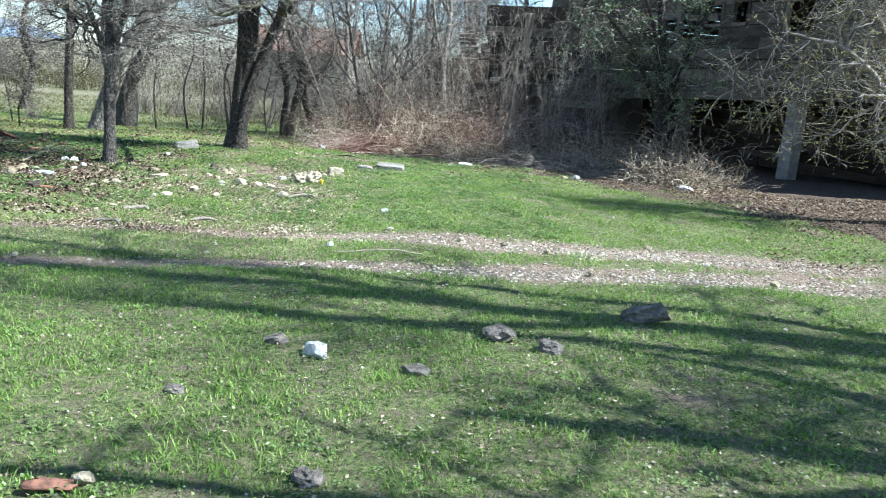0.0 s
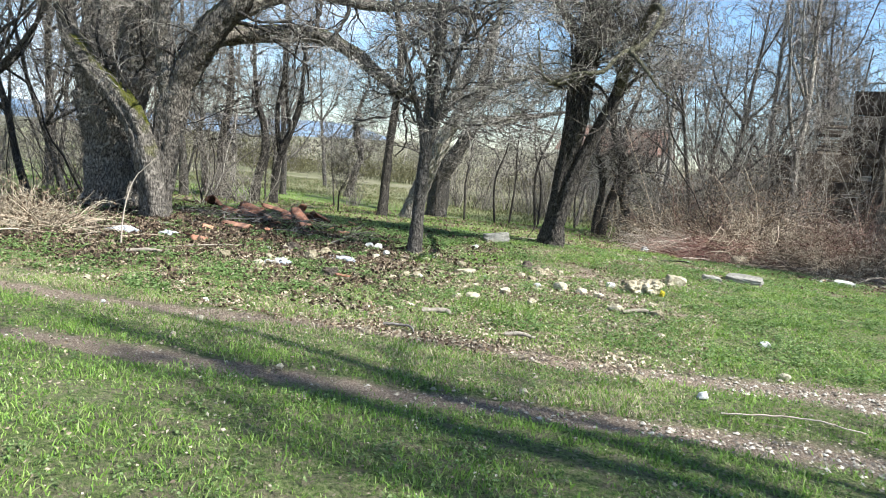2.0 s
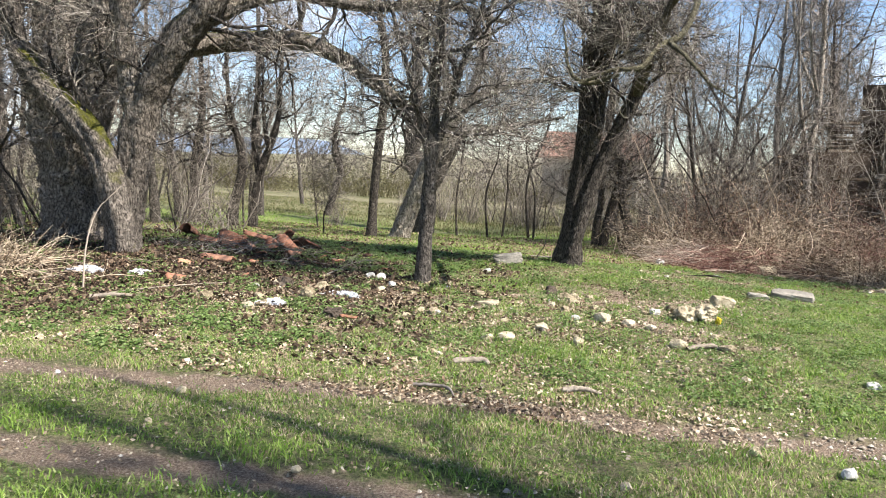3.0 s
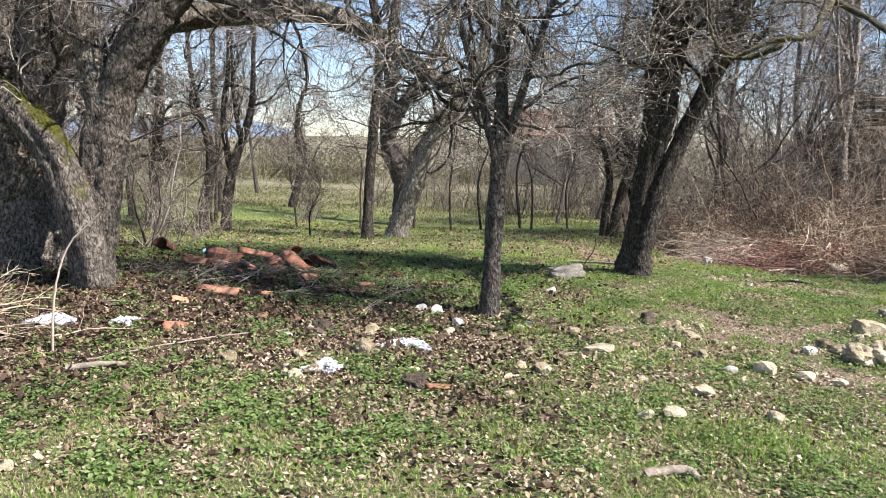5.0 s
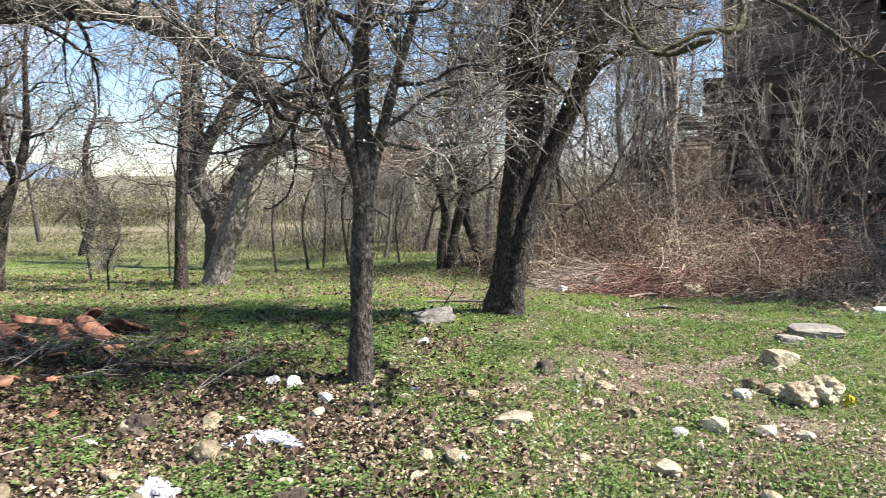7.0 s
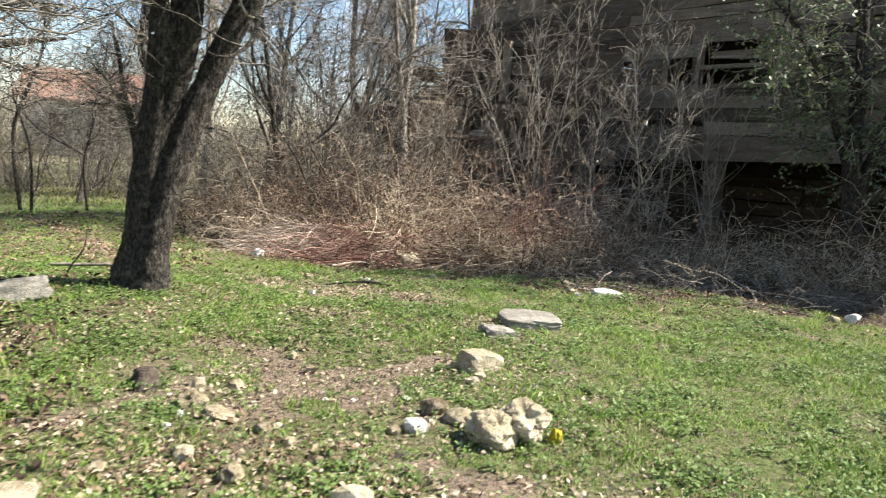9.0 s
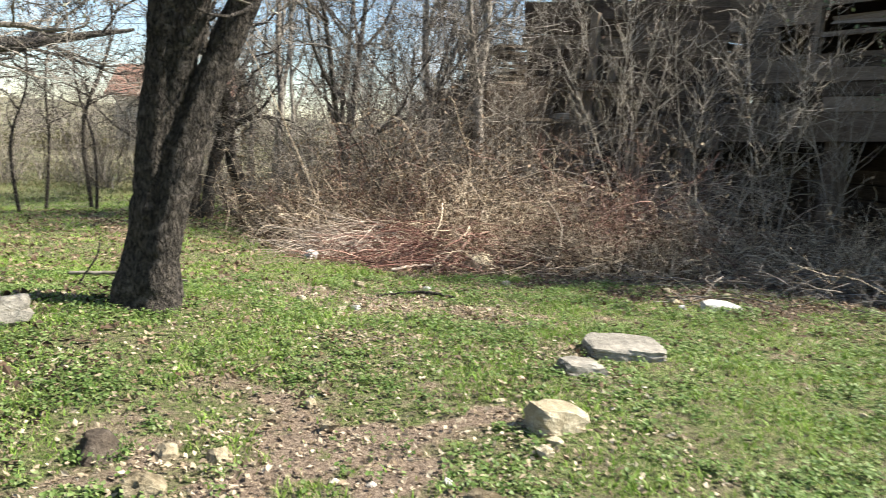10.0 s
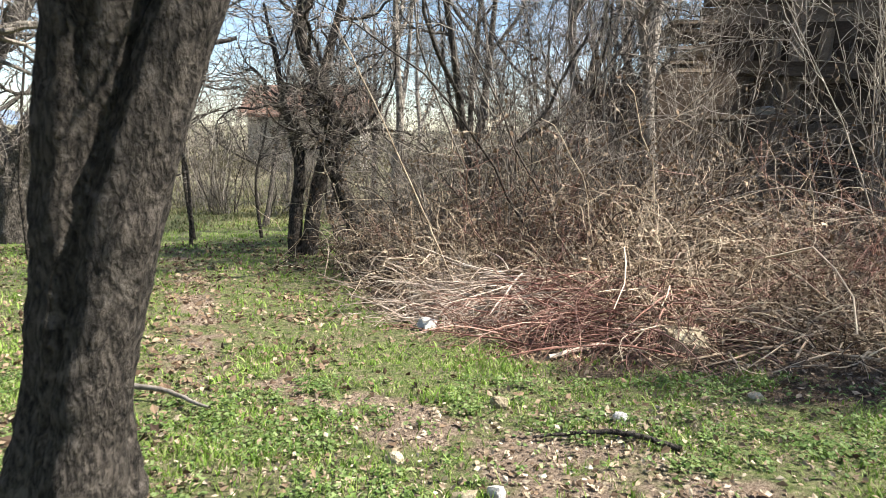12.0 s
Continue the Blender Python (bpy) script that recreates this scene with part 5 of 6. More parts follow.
# ---- stones ----
def stone(name, label, x, y, size, seed, mat, category="stone", sink=0.3, lumps=1, rough=0.22, turn=0, level=3, group="", boxy_by=0.45, faces=9):
    """A weathered stone of the given length, width and height, partly sunk in the turf."""
    g = np.random.default_rng(seed)
    bm = bmesh.new()
    off = Vector((seed * 3.7, seed * 1.3, 0))
    for i in range(lumps):
        mid = Vector((0.5 * i - 0.25 * (lumps - 1), g.normal(0, 0.06), g.normal(0, 0.06)))
        made = bmesh.ops.create_icosphere(bm, subdivisions=level, radius=0.5 if lumps == 1 else 0.34)
        for v in made["verts"]:
            c = v.co.copy()
            boxy = max(abs(c.x), abs(c.y), abs(c.z)) or 1
            c = c.lerp(c * (0.42 / boxy), boxy_by if lumps == 1 else 0.0)
            n = noise.fractal(v.co * 3.0 + off + mid, 1.0, 2.0, 5) * rough
            pit = max(0.0, noise.noise(v.co * 6 + off + mid) - 0.1) * rough * 1.1
            c = mid + c * (1 + n - pit)
            v.co = Vector((c.x * size[0], c.y * size[1], c.z * size[2]))
    for _ in range(faces):   # broken faces
        d = Vector(g.normal(size=3) * np.array([1, 1, 0.8])).normalized()
        far = max(v.co.dot(d) for v in bm.verts) * g.uniform(0.62, 0.9)
        for v in bm.verts:
            over = v.co.dot(d) - far
            if over > 0:
                v.co -= d * over * 0.92
    me = bpy.data.meshes.new(name)
    bm.to_mesh(me)
    bm.free()
    me.polygons.foreach_set("use_smooth", np.full(len(me.polygons), False))
    me.materials.append(mat)
    ob = new(name, me)
    ob.location = (x, y, gz(x, y) + size[2] * (0.5 - sink))
    ob.rotation_euler = (g.normal(0, 0.12), g.normal(0, 0.12), radians(turn))
    return tagged(ob, label, category, group)


stone("limestone_rock", "pitted creamy limestone rock with dark hollows, lying in grass", -2.05, 10.98, (0.34, 0.34, 0.25), 5, M_LIME, sink=0.15, lumps=2, rough=0.4, turn=8, level=5, faces=0)
stone("moss_clump", "bright yellow moss at the rock's foot", -1.84, 10.9, (0.06, 0.07, 0.12), 6, M_MOSSY_ROOT, "moss", rough=0.5)
stone("cut_stone", "squared grey building stone lying in grass", -1.82, 12.1, (0.28, 0.23, 0.18), 7, M_LIME, sink=0.35, rough=0.1, turn=15, boxy_by=0.97, faces=3)
stone("flat_stone", "flat grey slab set in the grass", -1.43, 12.9, (0.32, 0.26, 0.13), 8, M_STONE, sink=0.35, rough=0.1, turn=5, boxy_by=0.97, faces=3)
stone("flat_stone", "broad flat grey slab set in the grass", -1.04, 13.25, (0.56, 0.34, 0.13), 9, M_STONE, sink=0.3, rough=0.1, turn=-4, level=4, boxy_by=0.97, faces=3)
stone("slab", "flat tilted pale slab beside a tree", -4.72, 13.55, (0.5, 0.24, 0.2), 10, M_STONE, sink=0.2, rough=0.12, turn=25, boxy_by=0.97, faces=3)
stone("boundary_stone", "white stone at the brush edge", -2.95, 17.4, (0.17, 0.14, 0.12), 14, M_WHITE_STONE, sink=0.1, rough=0.15)
stone("old_block", "weathered stone block under dry brush", -1.2, 16.75, (0.34, 0.24, 0.26), 15, M_LIME, sink=0.2, rough=0.15)
stone("flat_stone", "pale flat stone at the brush edge", 0.3, 14.5, (0.45, 0.2, 0.1), 16, M_WHITE_STONE, sink=0.3, rough=0.15, turn=-15)
stone("pale_stone", "smooth pale round stone in turf", -0.7, 4.18, (0.17, 0.14, 0.11), 17, M_WHITE_STONE, sink=0.3, rough=0.3)
stone("limestone_rock", "low broken limestone lying in grass", -4.05, 10.6, (0.36, 0.22, 0.09), 18, M_LIME, sink=0.3, rough=0.35)
stone("limestone_rock", "creamy limestone lump in litter", -5.75, 9.9, (0.16, 0.13, 0.15), 19, M_LIME, sink=0.2, rough=0.3)
stone("burnt_log", "charred grey lump of wood in turf", 1.45, 5.34, (0.55, 0.2, 0.14), 20, M_DARK_STONE, "log", rough=0.5, turn=-20)
stone("dark_stone", "dark grey stone in turf", 0.39, 4.7, (0.24, 0.16, 0.12), 21, M_DARK_STONE, rough=0.4)
stone("dark_stone", "dark grey stone in turf", 0.72, 4.53, (0.22, 0.16, 0.1), 22, M_DARK_STONE, rough=0.4)
stone("dark_stone", "dark grey stone in turf", -0.97, 4.36, (0.16, 0.12, 0.08), 23, M_DARK_STONE, rough=0.4)
stone("dark_stone", "flat grey stone in turf", -1.28, 3.53, (0.13, 0.1, 0.05), 24, M_DARK_STONE, rough=0.2)
stone("pale_stone", "pale stone beside the brush", 3.95, 12.9, (0.34, 0.2, 0.14), 25, M_WHITE_STONE, rough=0.2)
stone("dark_clod", "dark rotten clod of earth and wood", -6.34, 10.35, (0.3, 0.24, 0.16), 26, M_CLOD, "clod", rough=0.6, level=4)
stone("dark_clod", "dark rotten clod of earth and wood", -5.17, 9.34, (0.2, 0.16, 0.12), 27, M_CLOD, "clod", rough=0.6, level=4)
stone("dark_clod", "crumbling grey clod in turf", -0.46, 2.78, (0.14, 0.12, 0.08), 28, M_DARK_STONE, "clod", rough=0.6, level=4)
stone("dark_stone", "low flat grey stone in turf", -0.09, 4.07, (0.22, 0.14, 0.05), 29, M_DARK_STONE, rough=0.4)
stone("pale_stone", "creamy broken stone at a bare patch", -3.46, 11.61, (0.17, 0.14, 0.13), 31, M_LIME, rough=0.35, level=4)
stone("pale_stone", "flat creamy stone at a bare patch", -3.34, 11.42, (0.18, 0.13, 0.07), 32, M_LIME, rough=0.25, level=4)
stone("pale_stone", "pale stone at the brush edge", 2.19, 13.38, (0.16, 0.13, 0.12), 33, M_WHITE_STONE, rough=0.2)


def stump(x, y):
    """A short rotten stump, broken off unevenly, with moss at its foot."""
    g = np.random.default_rng(34)
    root = thing("tree_stump", "short dark rotten stump with moss at its foot", "stump", (x, y, gz(x, y)))
    geo = Geo()
    p = np.array([[x, y, gz(x, y) + h] for h in (-0.06, 0.01, 0.05, 0.08, 0.1, 0.09)])
    tubes(geo, p[None], np.array([[0.13, 0.09, 0.07, 0.06, 0.04, 0.005]]), 16, 0.16, 34)
    part("trunk", geo, M_CLOD, root)
    geo = Geo()
    a = g.uniform(0, 6.28, 260)
    r = g.uniform(0.08, 0.14, 260)
    leaves(geo, g, np.stack([x + np.cos(a) * r, y + np.sin(a) * r, gz(x, y) + g.uniform(0.0, 0.05, 260)], -1), 0.02)
    part("moss", geo, M_HERB, root, "green moss")["kind"] = "stuff"


stump(-3.72, 12.0)
g = np.random.default_rng(140)


def strewn(n, x0, x1, y0, y1, lo, hi):
    return [(round(float(g.uniform(x0, x1)), 2), round(float(g.uniform(y0, y1)), 2), float(g.uniform(lo, hi))) for _ in range(n)]


small = [(-4.72, 11.2, 0.1), (-5.6, 10.95, 0.11), (-3.47, 12.0, 0.16), (-3.25, 11.95, 0.15), (-2.9, 12.55, 0.1), (-2.3, 11.35, 0.2), (-2.45, 11.15, 0.16), (-2.2, 11.2, 0.22), (-4.3, 10.35, 0.16), (-4.9, 10.1, 0.1), (-4.6, 9.75, 0.12), (-5.25, 9.6, 0.13), (-5.0, 10.6, 0.09),
         (-2.6, 10.3, 0.18), (-2.85, 10.4, 0.22), (-2.4, 10.25, 0.14), (-3.7, 10.0, 0.08), (-0.62, 8.3, 0.12), (-0.77, 9.2, 0.14), (-2.1, 9.7, 0.24), (-1.75, 9.75, 0.2), (-1.6, 9.0, 0.12), (-3.0, 9.3, 0.08), (-4.1, 12.9, 0.1), (-4.75, 12.75, 0.16), (-6.3, 14.2, 0.14), (-6.0, 14.6, 0.1),
         (-1.31, 2.64, 0.12), (-9.2, 9.0, 0.2), (-9.9, 9.1, 0.22), (-5.4, 10.2, 0.09), (-5.9, 10.4, 0.1), (-6.6, 9.8, 0.09), (0.0, 14.75, 0.14), (2.0, 13.4, 0.16), (-0.2, 12.2, 0.06), (-2.6, 14.4, 0.1), (-3.0, 14.7, 0.12)]
small += strewn(46, -6.6, -2.8, 9.2, 11.4, 0.06, 0.2) + strewn(16, -3.6, -1.2, 9.2, 12.5, 0.05, 0.12) + strewn(14, -3.2, 3.0, 13.8, 16.0, 0.06, 0.15) + strewn(12, -1.8, 4.0, 6.6, 8.3, 0.06, 0.13) + strewn(10, -7.0, -2.0, 6.0, 7.6, 0.05, 0.11)
for i, (x, y, s) in enumerate(small):
    stone("small_stone", "small pale limestone in the grass", x, y, (s * 0.9, s * 0.7, s * 0.55), 200 + i, M_LIME if i % 6 else M_WHITE_STONE, sink=0.3, rough=0.3, turn=float(g.uniform(0, 360)), level=2, group="small stones")


def gravel():
    """Crushed pale stone along the wheel ruts and strewn about: too many to count."""
    g = np.random.default_rng(141)
    geo = Geo()
    base = np.array([[1, 0, 0], [0.3, 0.9, 0], [-0.8, 0.5, 0], [-0.7, -0.6, 0], [0.4, -0.9, 0], [0.1, 0.05, 0.75], [-0.35, 0.2, 0.6]])
    tris = [(0, 1, 5), (1, 6, 5), (1, 2, 6), (2, 3, 6), (3, 5, 6), (3, 4, 5), (4, 0, 5)]
    n = 15000
    f = g.uniform(0, 1, n)
    rut = g.integers(0, 2, n)
    xs = np.where(f < 0.72, g.uniform(-8, 5.5, n) * 1.0, g.uniform(-9, 5, n))
    xs = np.where((f < 0.84), 1.9 + g.normal(0, 1.9, n), xs)
    y_near = np.interp(xs, [p[0] for p in RUT_NEAR], [p[1] for p in RUT_NEAR])
    y_far = np.interp(xs, [p[0] for p in RUT_FAR], [p[1] for p in RUT_FAR])
    ys = np.where(rut == 0, y_near, y_far) + g.normal(0, 0.13, n) + 0.13 * np.where(xs > 0, g.normal(0, 1, n), 0)
    ys = np.where(f > 0.88, g.uniform(2, 15, n), ys)
    s = 0.005 + 0.018 * g.uniform(0, 1, n) ** 6
    a = g.uniform(0, 6.28, n)
    ca, sa = np.cos(a)[:, None], np.sin(a)[:, None]
    b = base[None] * (1 + g.normal(0, 0.15, (n, 7, 3)))
    v = np.stack([b[..., 0] * ca - b[..., 1] * sa, b[..., 0] * sa + b[..., 1] * ca, b[..., 2] * 0.8], -1) * s[:, None, None]
    z = ground_height(xs, ys) - rut_depth(xs, ys) + 0.004
    v += np.stack([xs, ys, z], -1)[:, None, :]
    geo.add(v, t=(np.arange(n)[:, None, None] * 7 + np.array(tris)[None]).reshape(-1, 3))
    tagged(part("gravel", geo, M_PEBBLE, base=(0, 0, 0), smooth=False), "pale crushed gravel along the wheel ruts", "gravel", kind="stuff")


M_PEBBLE = surface("pale_gravel", (0.15, 0.122, 0.09), (0.3, 0.253, 0.195), (0.5, 0.44, 0.36), 12, island=0.6)
gravel()


# ---- rubbish and broken tiles ----
def half_pipe(name, label, x, y, length, radius, turn, pitch, lift, mat=None, seed=0, arc=math.pi):
    g = np.random.default_rng(seed)
    geo = Geo()
    a = np.linspace(0.5 * (math.pi - arc), 0.5 * (math.pi + arc), 9)
    rows = []
    for f in np.linspace(0, 1, 6):
        taper_r = radius * (1 - 0.22 * f)
        jag = g.normal(0, 0.02, 9) if f in (0.0, 1.0) else 0 * a
        rows.append(np.stack([np.full(9, (f - 0.5) * length) + jag, np.cos(a) * taper_r, np.sin(a) * taper_r], -1))
    outer = np.stack(rows)
    inner = outer * np.array([1, 0.86, 0.86]) - np.array([0, 0, 0.004])
    i = np.arange(5)[:, None] * 9 + np.arange(8)[None, :]
    q = np.stack([i, i + 9, i + 10, i + 1], -1).reshape(-1, 4)
    rim = [(k * 9, 54 + k * 9, 54 + k * 9 + 9, k * 9 + 9) for k in range(5)] + [(k * 9 + 8, k * 9 + 17, 54 + k * 9 + 17, 54 + k * 9 + 8) for k in range(5)]
    rim += [(k, k + 1, 54 + k + 1, 54 + k) for k in range(8)] + [(45 + k, 99 + k, 99 + k + 1, 45 + k + 1) for k in range(8)]
    geo.add(np.vstack([outer.reshape(-1, 3), inner.reshape(-1, 3)]), np.concatenate([q, q[:, ::-1] + 54, np.array(rim)]))
    ob = part(name, geo, mat or M_TILE, base=(0, 0, 0))
    ob.location = (x, y, gz(x, y) + lift)
    ob.rotation_euler = (radians(g.normal(0, 10)), radians(pitch), radians(turn))
    return tagged(ob, label, "roof tile", "broken roof tiles")


half_pipe("ridge_tile", "curved terracotta ridge tile lying on litter", -7.8, 11.15, 0.44, 0.09, 5, 0, 0.0, seed=1)
half_pipe("ridge_tile", "broken terracotta roof tile half buried in litter", -7.5, 10.0, 0.26, 0.08, 60, 8, -0.02, seed=2)
half_pipe("ridge_tile", "broken terracotta roof tile on the rubble heap", -8.0, 12.7, 0.4, 0.1, -50, 14, 0.0, seed=3)
half_pipe("ridge_tile", "broken terracotta roof tile on the rubble heap", -8.7, 12.7, 0.4, 0.11, 20, -12, 0.03, seed=4)
half_pipe("ridge_tile", "broken terracotta roof tile on the rubble heap", -8.3, 12.5, 0.36, 0.1, 100, 12, 0.0, seed=5)
half_pipe("ridge_tile", "broken terracotta roof tile on the rubble heap", -8.9, 12.9, 0.4, 0.11, -20, 5, 0.1, seed=6)
half_pipe("ridge_tile", "broken terracotta roof tile on the rubble heap", -7.8, 12.9, 0.3, 0.12, 140, 10, 0.0, seed=7)
half_pipe("ridge_tile", "broken terracotta shard in litter", -7.4, 12.3, 0.16, 0.1, 40, 0, -0.02, seed=8)
half_pipe("ridge_tile", "broken terracotta shard in litter", -7.9, 10.7, 0.22, 0.08, 30, 10, -0.03, seed=9)
half_pipe("ridge_tile", "broken terracotta shard in litter", -10.2, 13.6, 0.3, 0.13, 80, 30, 0.04, seed=10)
half_pipe("ridge_tile", "broken orange tile beside a white stone", -5.0, 9.35, 0.14, 0.06, 20, 0, -0.01, seed=11, arc=1.6)
half_pipe("ridge_tile", "orange tile shard in turf", -1.4, 2.56, 0.14, 0.07, 10, 0, -0.02, seed=12, arc=1.4)
for i, (x, y, length, turn, pitch, up) in enumerate([(-8.75, 12.75, 0.42, 0, -6, 0.06), (-8.45, 12.95, 0.4, 35, 10, 0.1), (-7.75, 12.7, 0.38, -25, 22, 0.05), (-7.95, 12.95, 0.4, -40, -24, 0.12), (-9.05, 12.6, 0.3, 15, 6, 0.02), (-8.55, 12.45, 0.26, -15, 0, 0.0), (-7.55, 12.95, 0.3, 60, 20, 0.04)]):
    half_pipe("ridge_tile", "broken terracotta roof tile on the rubble heap", x, y, length, 0.11, turn, pitch, up, seed=320 + i, arc=2.2)
g = np.random.default_rng(150)
for i in range(26):
    x, y = -7.6 + g.normal(0, 0.8), 12.3 + g.normal(0, 0.55)
    half_pipe("tile_shard", "small terracotta shard in leaf litter", float(x), float(y), float(g.uniform(0.06, 0.16)), float(g.uniform(0.03, 0.07)), float(g.uniform(0, 360)), float(g.normal(0, 15)), -0.01, seed=160 + i, arc=1.5)


def bag(name, label, x, y, w, d, h, seed, mat=None):
    """A crumpled sheet of plastic lying over itself."""
    g = np.random.default_rng(seed)
    n = 26
    u, v = np.meshgrid(np.linspace(-1, 1, n), np.linspace(-1, 1, n))
    r = np.hypot(u, v)
    edge = 0.9 + 0.3 * np.sin(3 * np.arctan2(v, u) + seed) + 0.15 * np.sin(7 * np.arctan2(v, u))
    z = np.zeros_like(u)
    for i in range(12):
        a, f = g.uniform(0, 6.28), g.uniform(3, 12)
        z += np.abs(np.sin(f * (np.cos(a) * u + np.sin(a) * v) + g.uniform(0, 6))) / f
    edge = edge + np.where(r > 0.5, g.normal(0, 0.1, u.shape), 0)
    z = 0.8 * h * (z / z.max()) ** 1.5 * np.clip(1.6 - r, 0.1, 1) + g.normal(0, 0.006, u.shape) + 0.012
    p = np.stack([x + u * w * 0.5 * edge, y + v * d * 0.5 * edge, gz(x, y) + z], -1)
    i = np.arange(n - 1)[:, None] * n + np.arange(n - 1)[None, :]
    geo = Geo()
    geo.add(p, np.stack([i, i + 1, i + n + 1, i + n], -1))
    geo.add(p - [0, 0, 0.01], np.stack([i, i + n, i + n + 1, i + 1], -1))
    tagged(part(name, geo, mat or M_BAG, base=(0, 0, 0), smooth=False), label, "plastic bag", "plastic litter")


bag("plastic_bag", "crumpled white plastic bag on leaf litter", -8.5, 9.75, 0.36, 0.26, 0.1, 1)
bag("plastic_bag", "crumpled white plastic bag on leaf litter", -5.85, 9.42, 0.22, 0.3, 0.08, 2)
bag("plastic_bag", "torn white plastic sheet on leaf litter", -5.5, 10.2, 0.34, 0.22, 0.06, 3)
bag("plastic_bag", "greyish plastic scrap on leaf litter", -7.9, 9.9, 0.18, 0.16, 0.07, 4)


def bottle():
    ring = [(0.0, 0.036), (0.012, 0.042), (0.13, 0.042), (0.18, 0.036), (0.21, 0.016), (0.235, 0.016)]
    root = thing("plastic_bottle", "crushed light-blue plastic bottle on rubble", "bottle", (-9.35, 13.2, gz(-9.35, 13.2) + 0.1))
    geo = Geo()
    p = np.array([[a, 0, 0] for a, _ in ring])[None]
    tubes(geo, p, np.array([[r for _, r in ring]]), 14)
    part("body", geo, M_BLUE, root, base=(0, 0, 0))
    geo = Geo()
    tubes(geo, np.array([[[0.228, 0, 0], [0.245, 0, 0], [0.247, 0, 0]]]), np.array([[0.018, 0.018, 0.001]]), 12)
    part("cap", geo, M_BAG, root, base=(0, 0, 0))
    root.rotation_euler = (0, radians(-8), radians(20))


bottle()


def stick(name, label, pts, mat, seed):
    p, r = smooth_path(pts, 24)
    g = np.random.default_rng(seed)
    p = p + g.normal(0, 0.002, p.shape)
    geo = Geo()
    tubes(geo, p[None], r[None], 8, 0.06, seed)
    ob = part(name, geo, mat, base=tuple(p[0]))
    ob.location = tuple(p[0])
    tagged(ob, label, "stick")


def lying(x0, y0, x1, y1, r, mat, label, seed, bend=0.06, lift=0.02):
    xm, ym = (x0 + x1) / 2 + bend, (y0 + y1) / 2 + bend
    stick("fallen_stick", label, [(x0, y0, gz(x0, y0) + lift, r), (xm, ym, gz(xm, ym) + lift + 0.02, r * 0.9), (x1, y1, gz(x1, y1) + lift, r * 0.5)], mat, seed)


lying(-1.8, 14.85, -2.4, 15.05, 0.014, M_BARK, "dark fallen stick on bare soil", 301)
lying(-3.62, 8.42, -3.36, 8.46, 0.026, M_LOG, "bleached log lying in grass", 302)
lying(-3.65, 7.72, -3.33, 7.62, 0.012, M_TWIG, "grey fallen stick on the wheel rut", 303)
lying(-1.0, 7.05, -0.2, 7.2, 0.006, M_CANE_PALE, "thin straw-coloured stick on the rut", 304)
lying(-7.6, 9.1, -6.5, 10.3, 0.008, M_LOG, "long bleached stick on litter", 305)
lying(-7.6, 8.9, -7.15, 9.1, 0.025, M_LOG, "broken pale plank in leaf litter", 306, 0.0)
lying(-2.15, 16.5, -1.65, 16.9, 0.015, M_CANE_PALE, "bleached crooked branch by the brush", 307, 0.1)
lying(-2.05, 9.65, -1.8, 9.75, 0.02, M_LOG, "pale broken branch in grass", 308)
lying(-4.9, 15.6, -3.9, 15.2, 0.016, M_TWIG, "thin fallen branch in grass", 309, 0.1, 0.05)
lying(-2.75, 8.15, -2.5, 8.2, 0.02, M_LOG, "pale weathered log in grass", 310, 0.0)
stick("leaning_shoot", "bleached bare shoot leaning from the litter", [(-8.0, 9.2, gz(-8, 9.2) - 0.02, 0.01), (-7.95, 9.2, 0.25, 0.008), (-7.85, 9.25, 0.6, 0.007), (-7.6, 9.3, 0.85, 0.004)], M_CANE_PALE, 311)
stick("dead_shoot", "dark dead forked shoot standing in grass", [(-4.69, 15.0, gz(-4.69, 15) - 0.03, 0.009), (-4.6, 15.0, gz(-4.69, 15) + 0.12, 0.008), (-4.52, 15.0, gz(-4.69, 15) + 0.25, 0.007), (-4.5, 15.0, gz(-4.69, 15) + 0.42, 0.003)], M_BARK, 313)
stick("leaning_shoot", "long pale dead pole leaning in the brush", [(-2.75, 17.9, gz(-2.7, 17.9) + 0.3, 0.006), (-3.4, 18.4, 1.3, 0.005), (-4.1, 19.0, 2.6, 0.003)], M_CANE, 312)


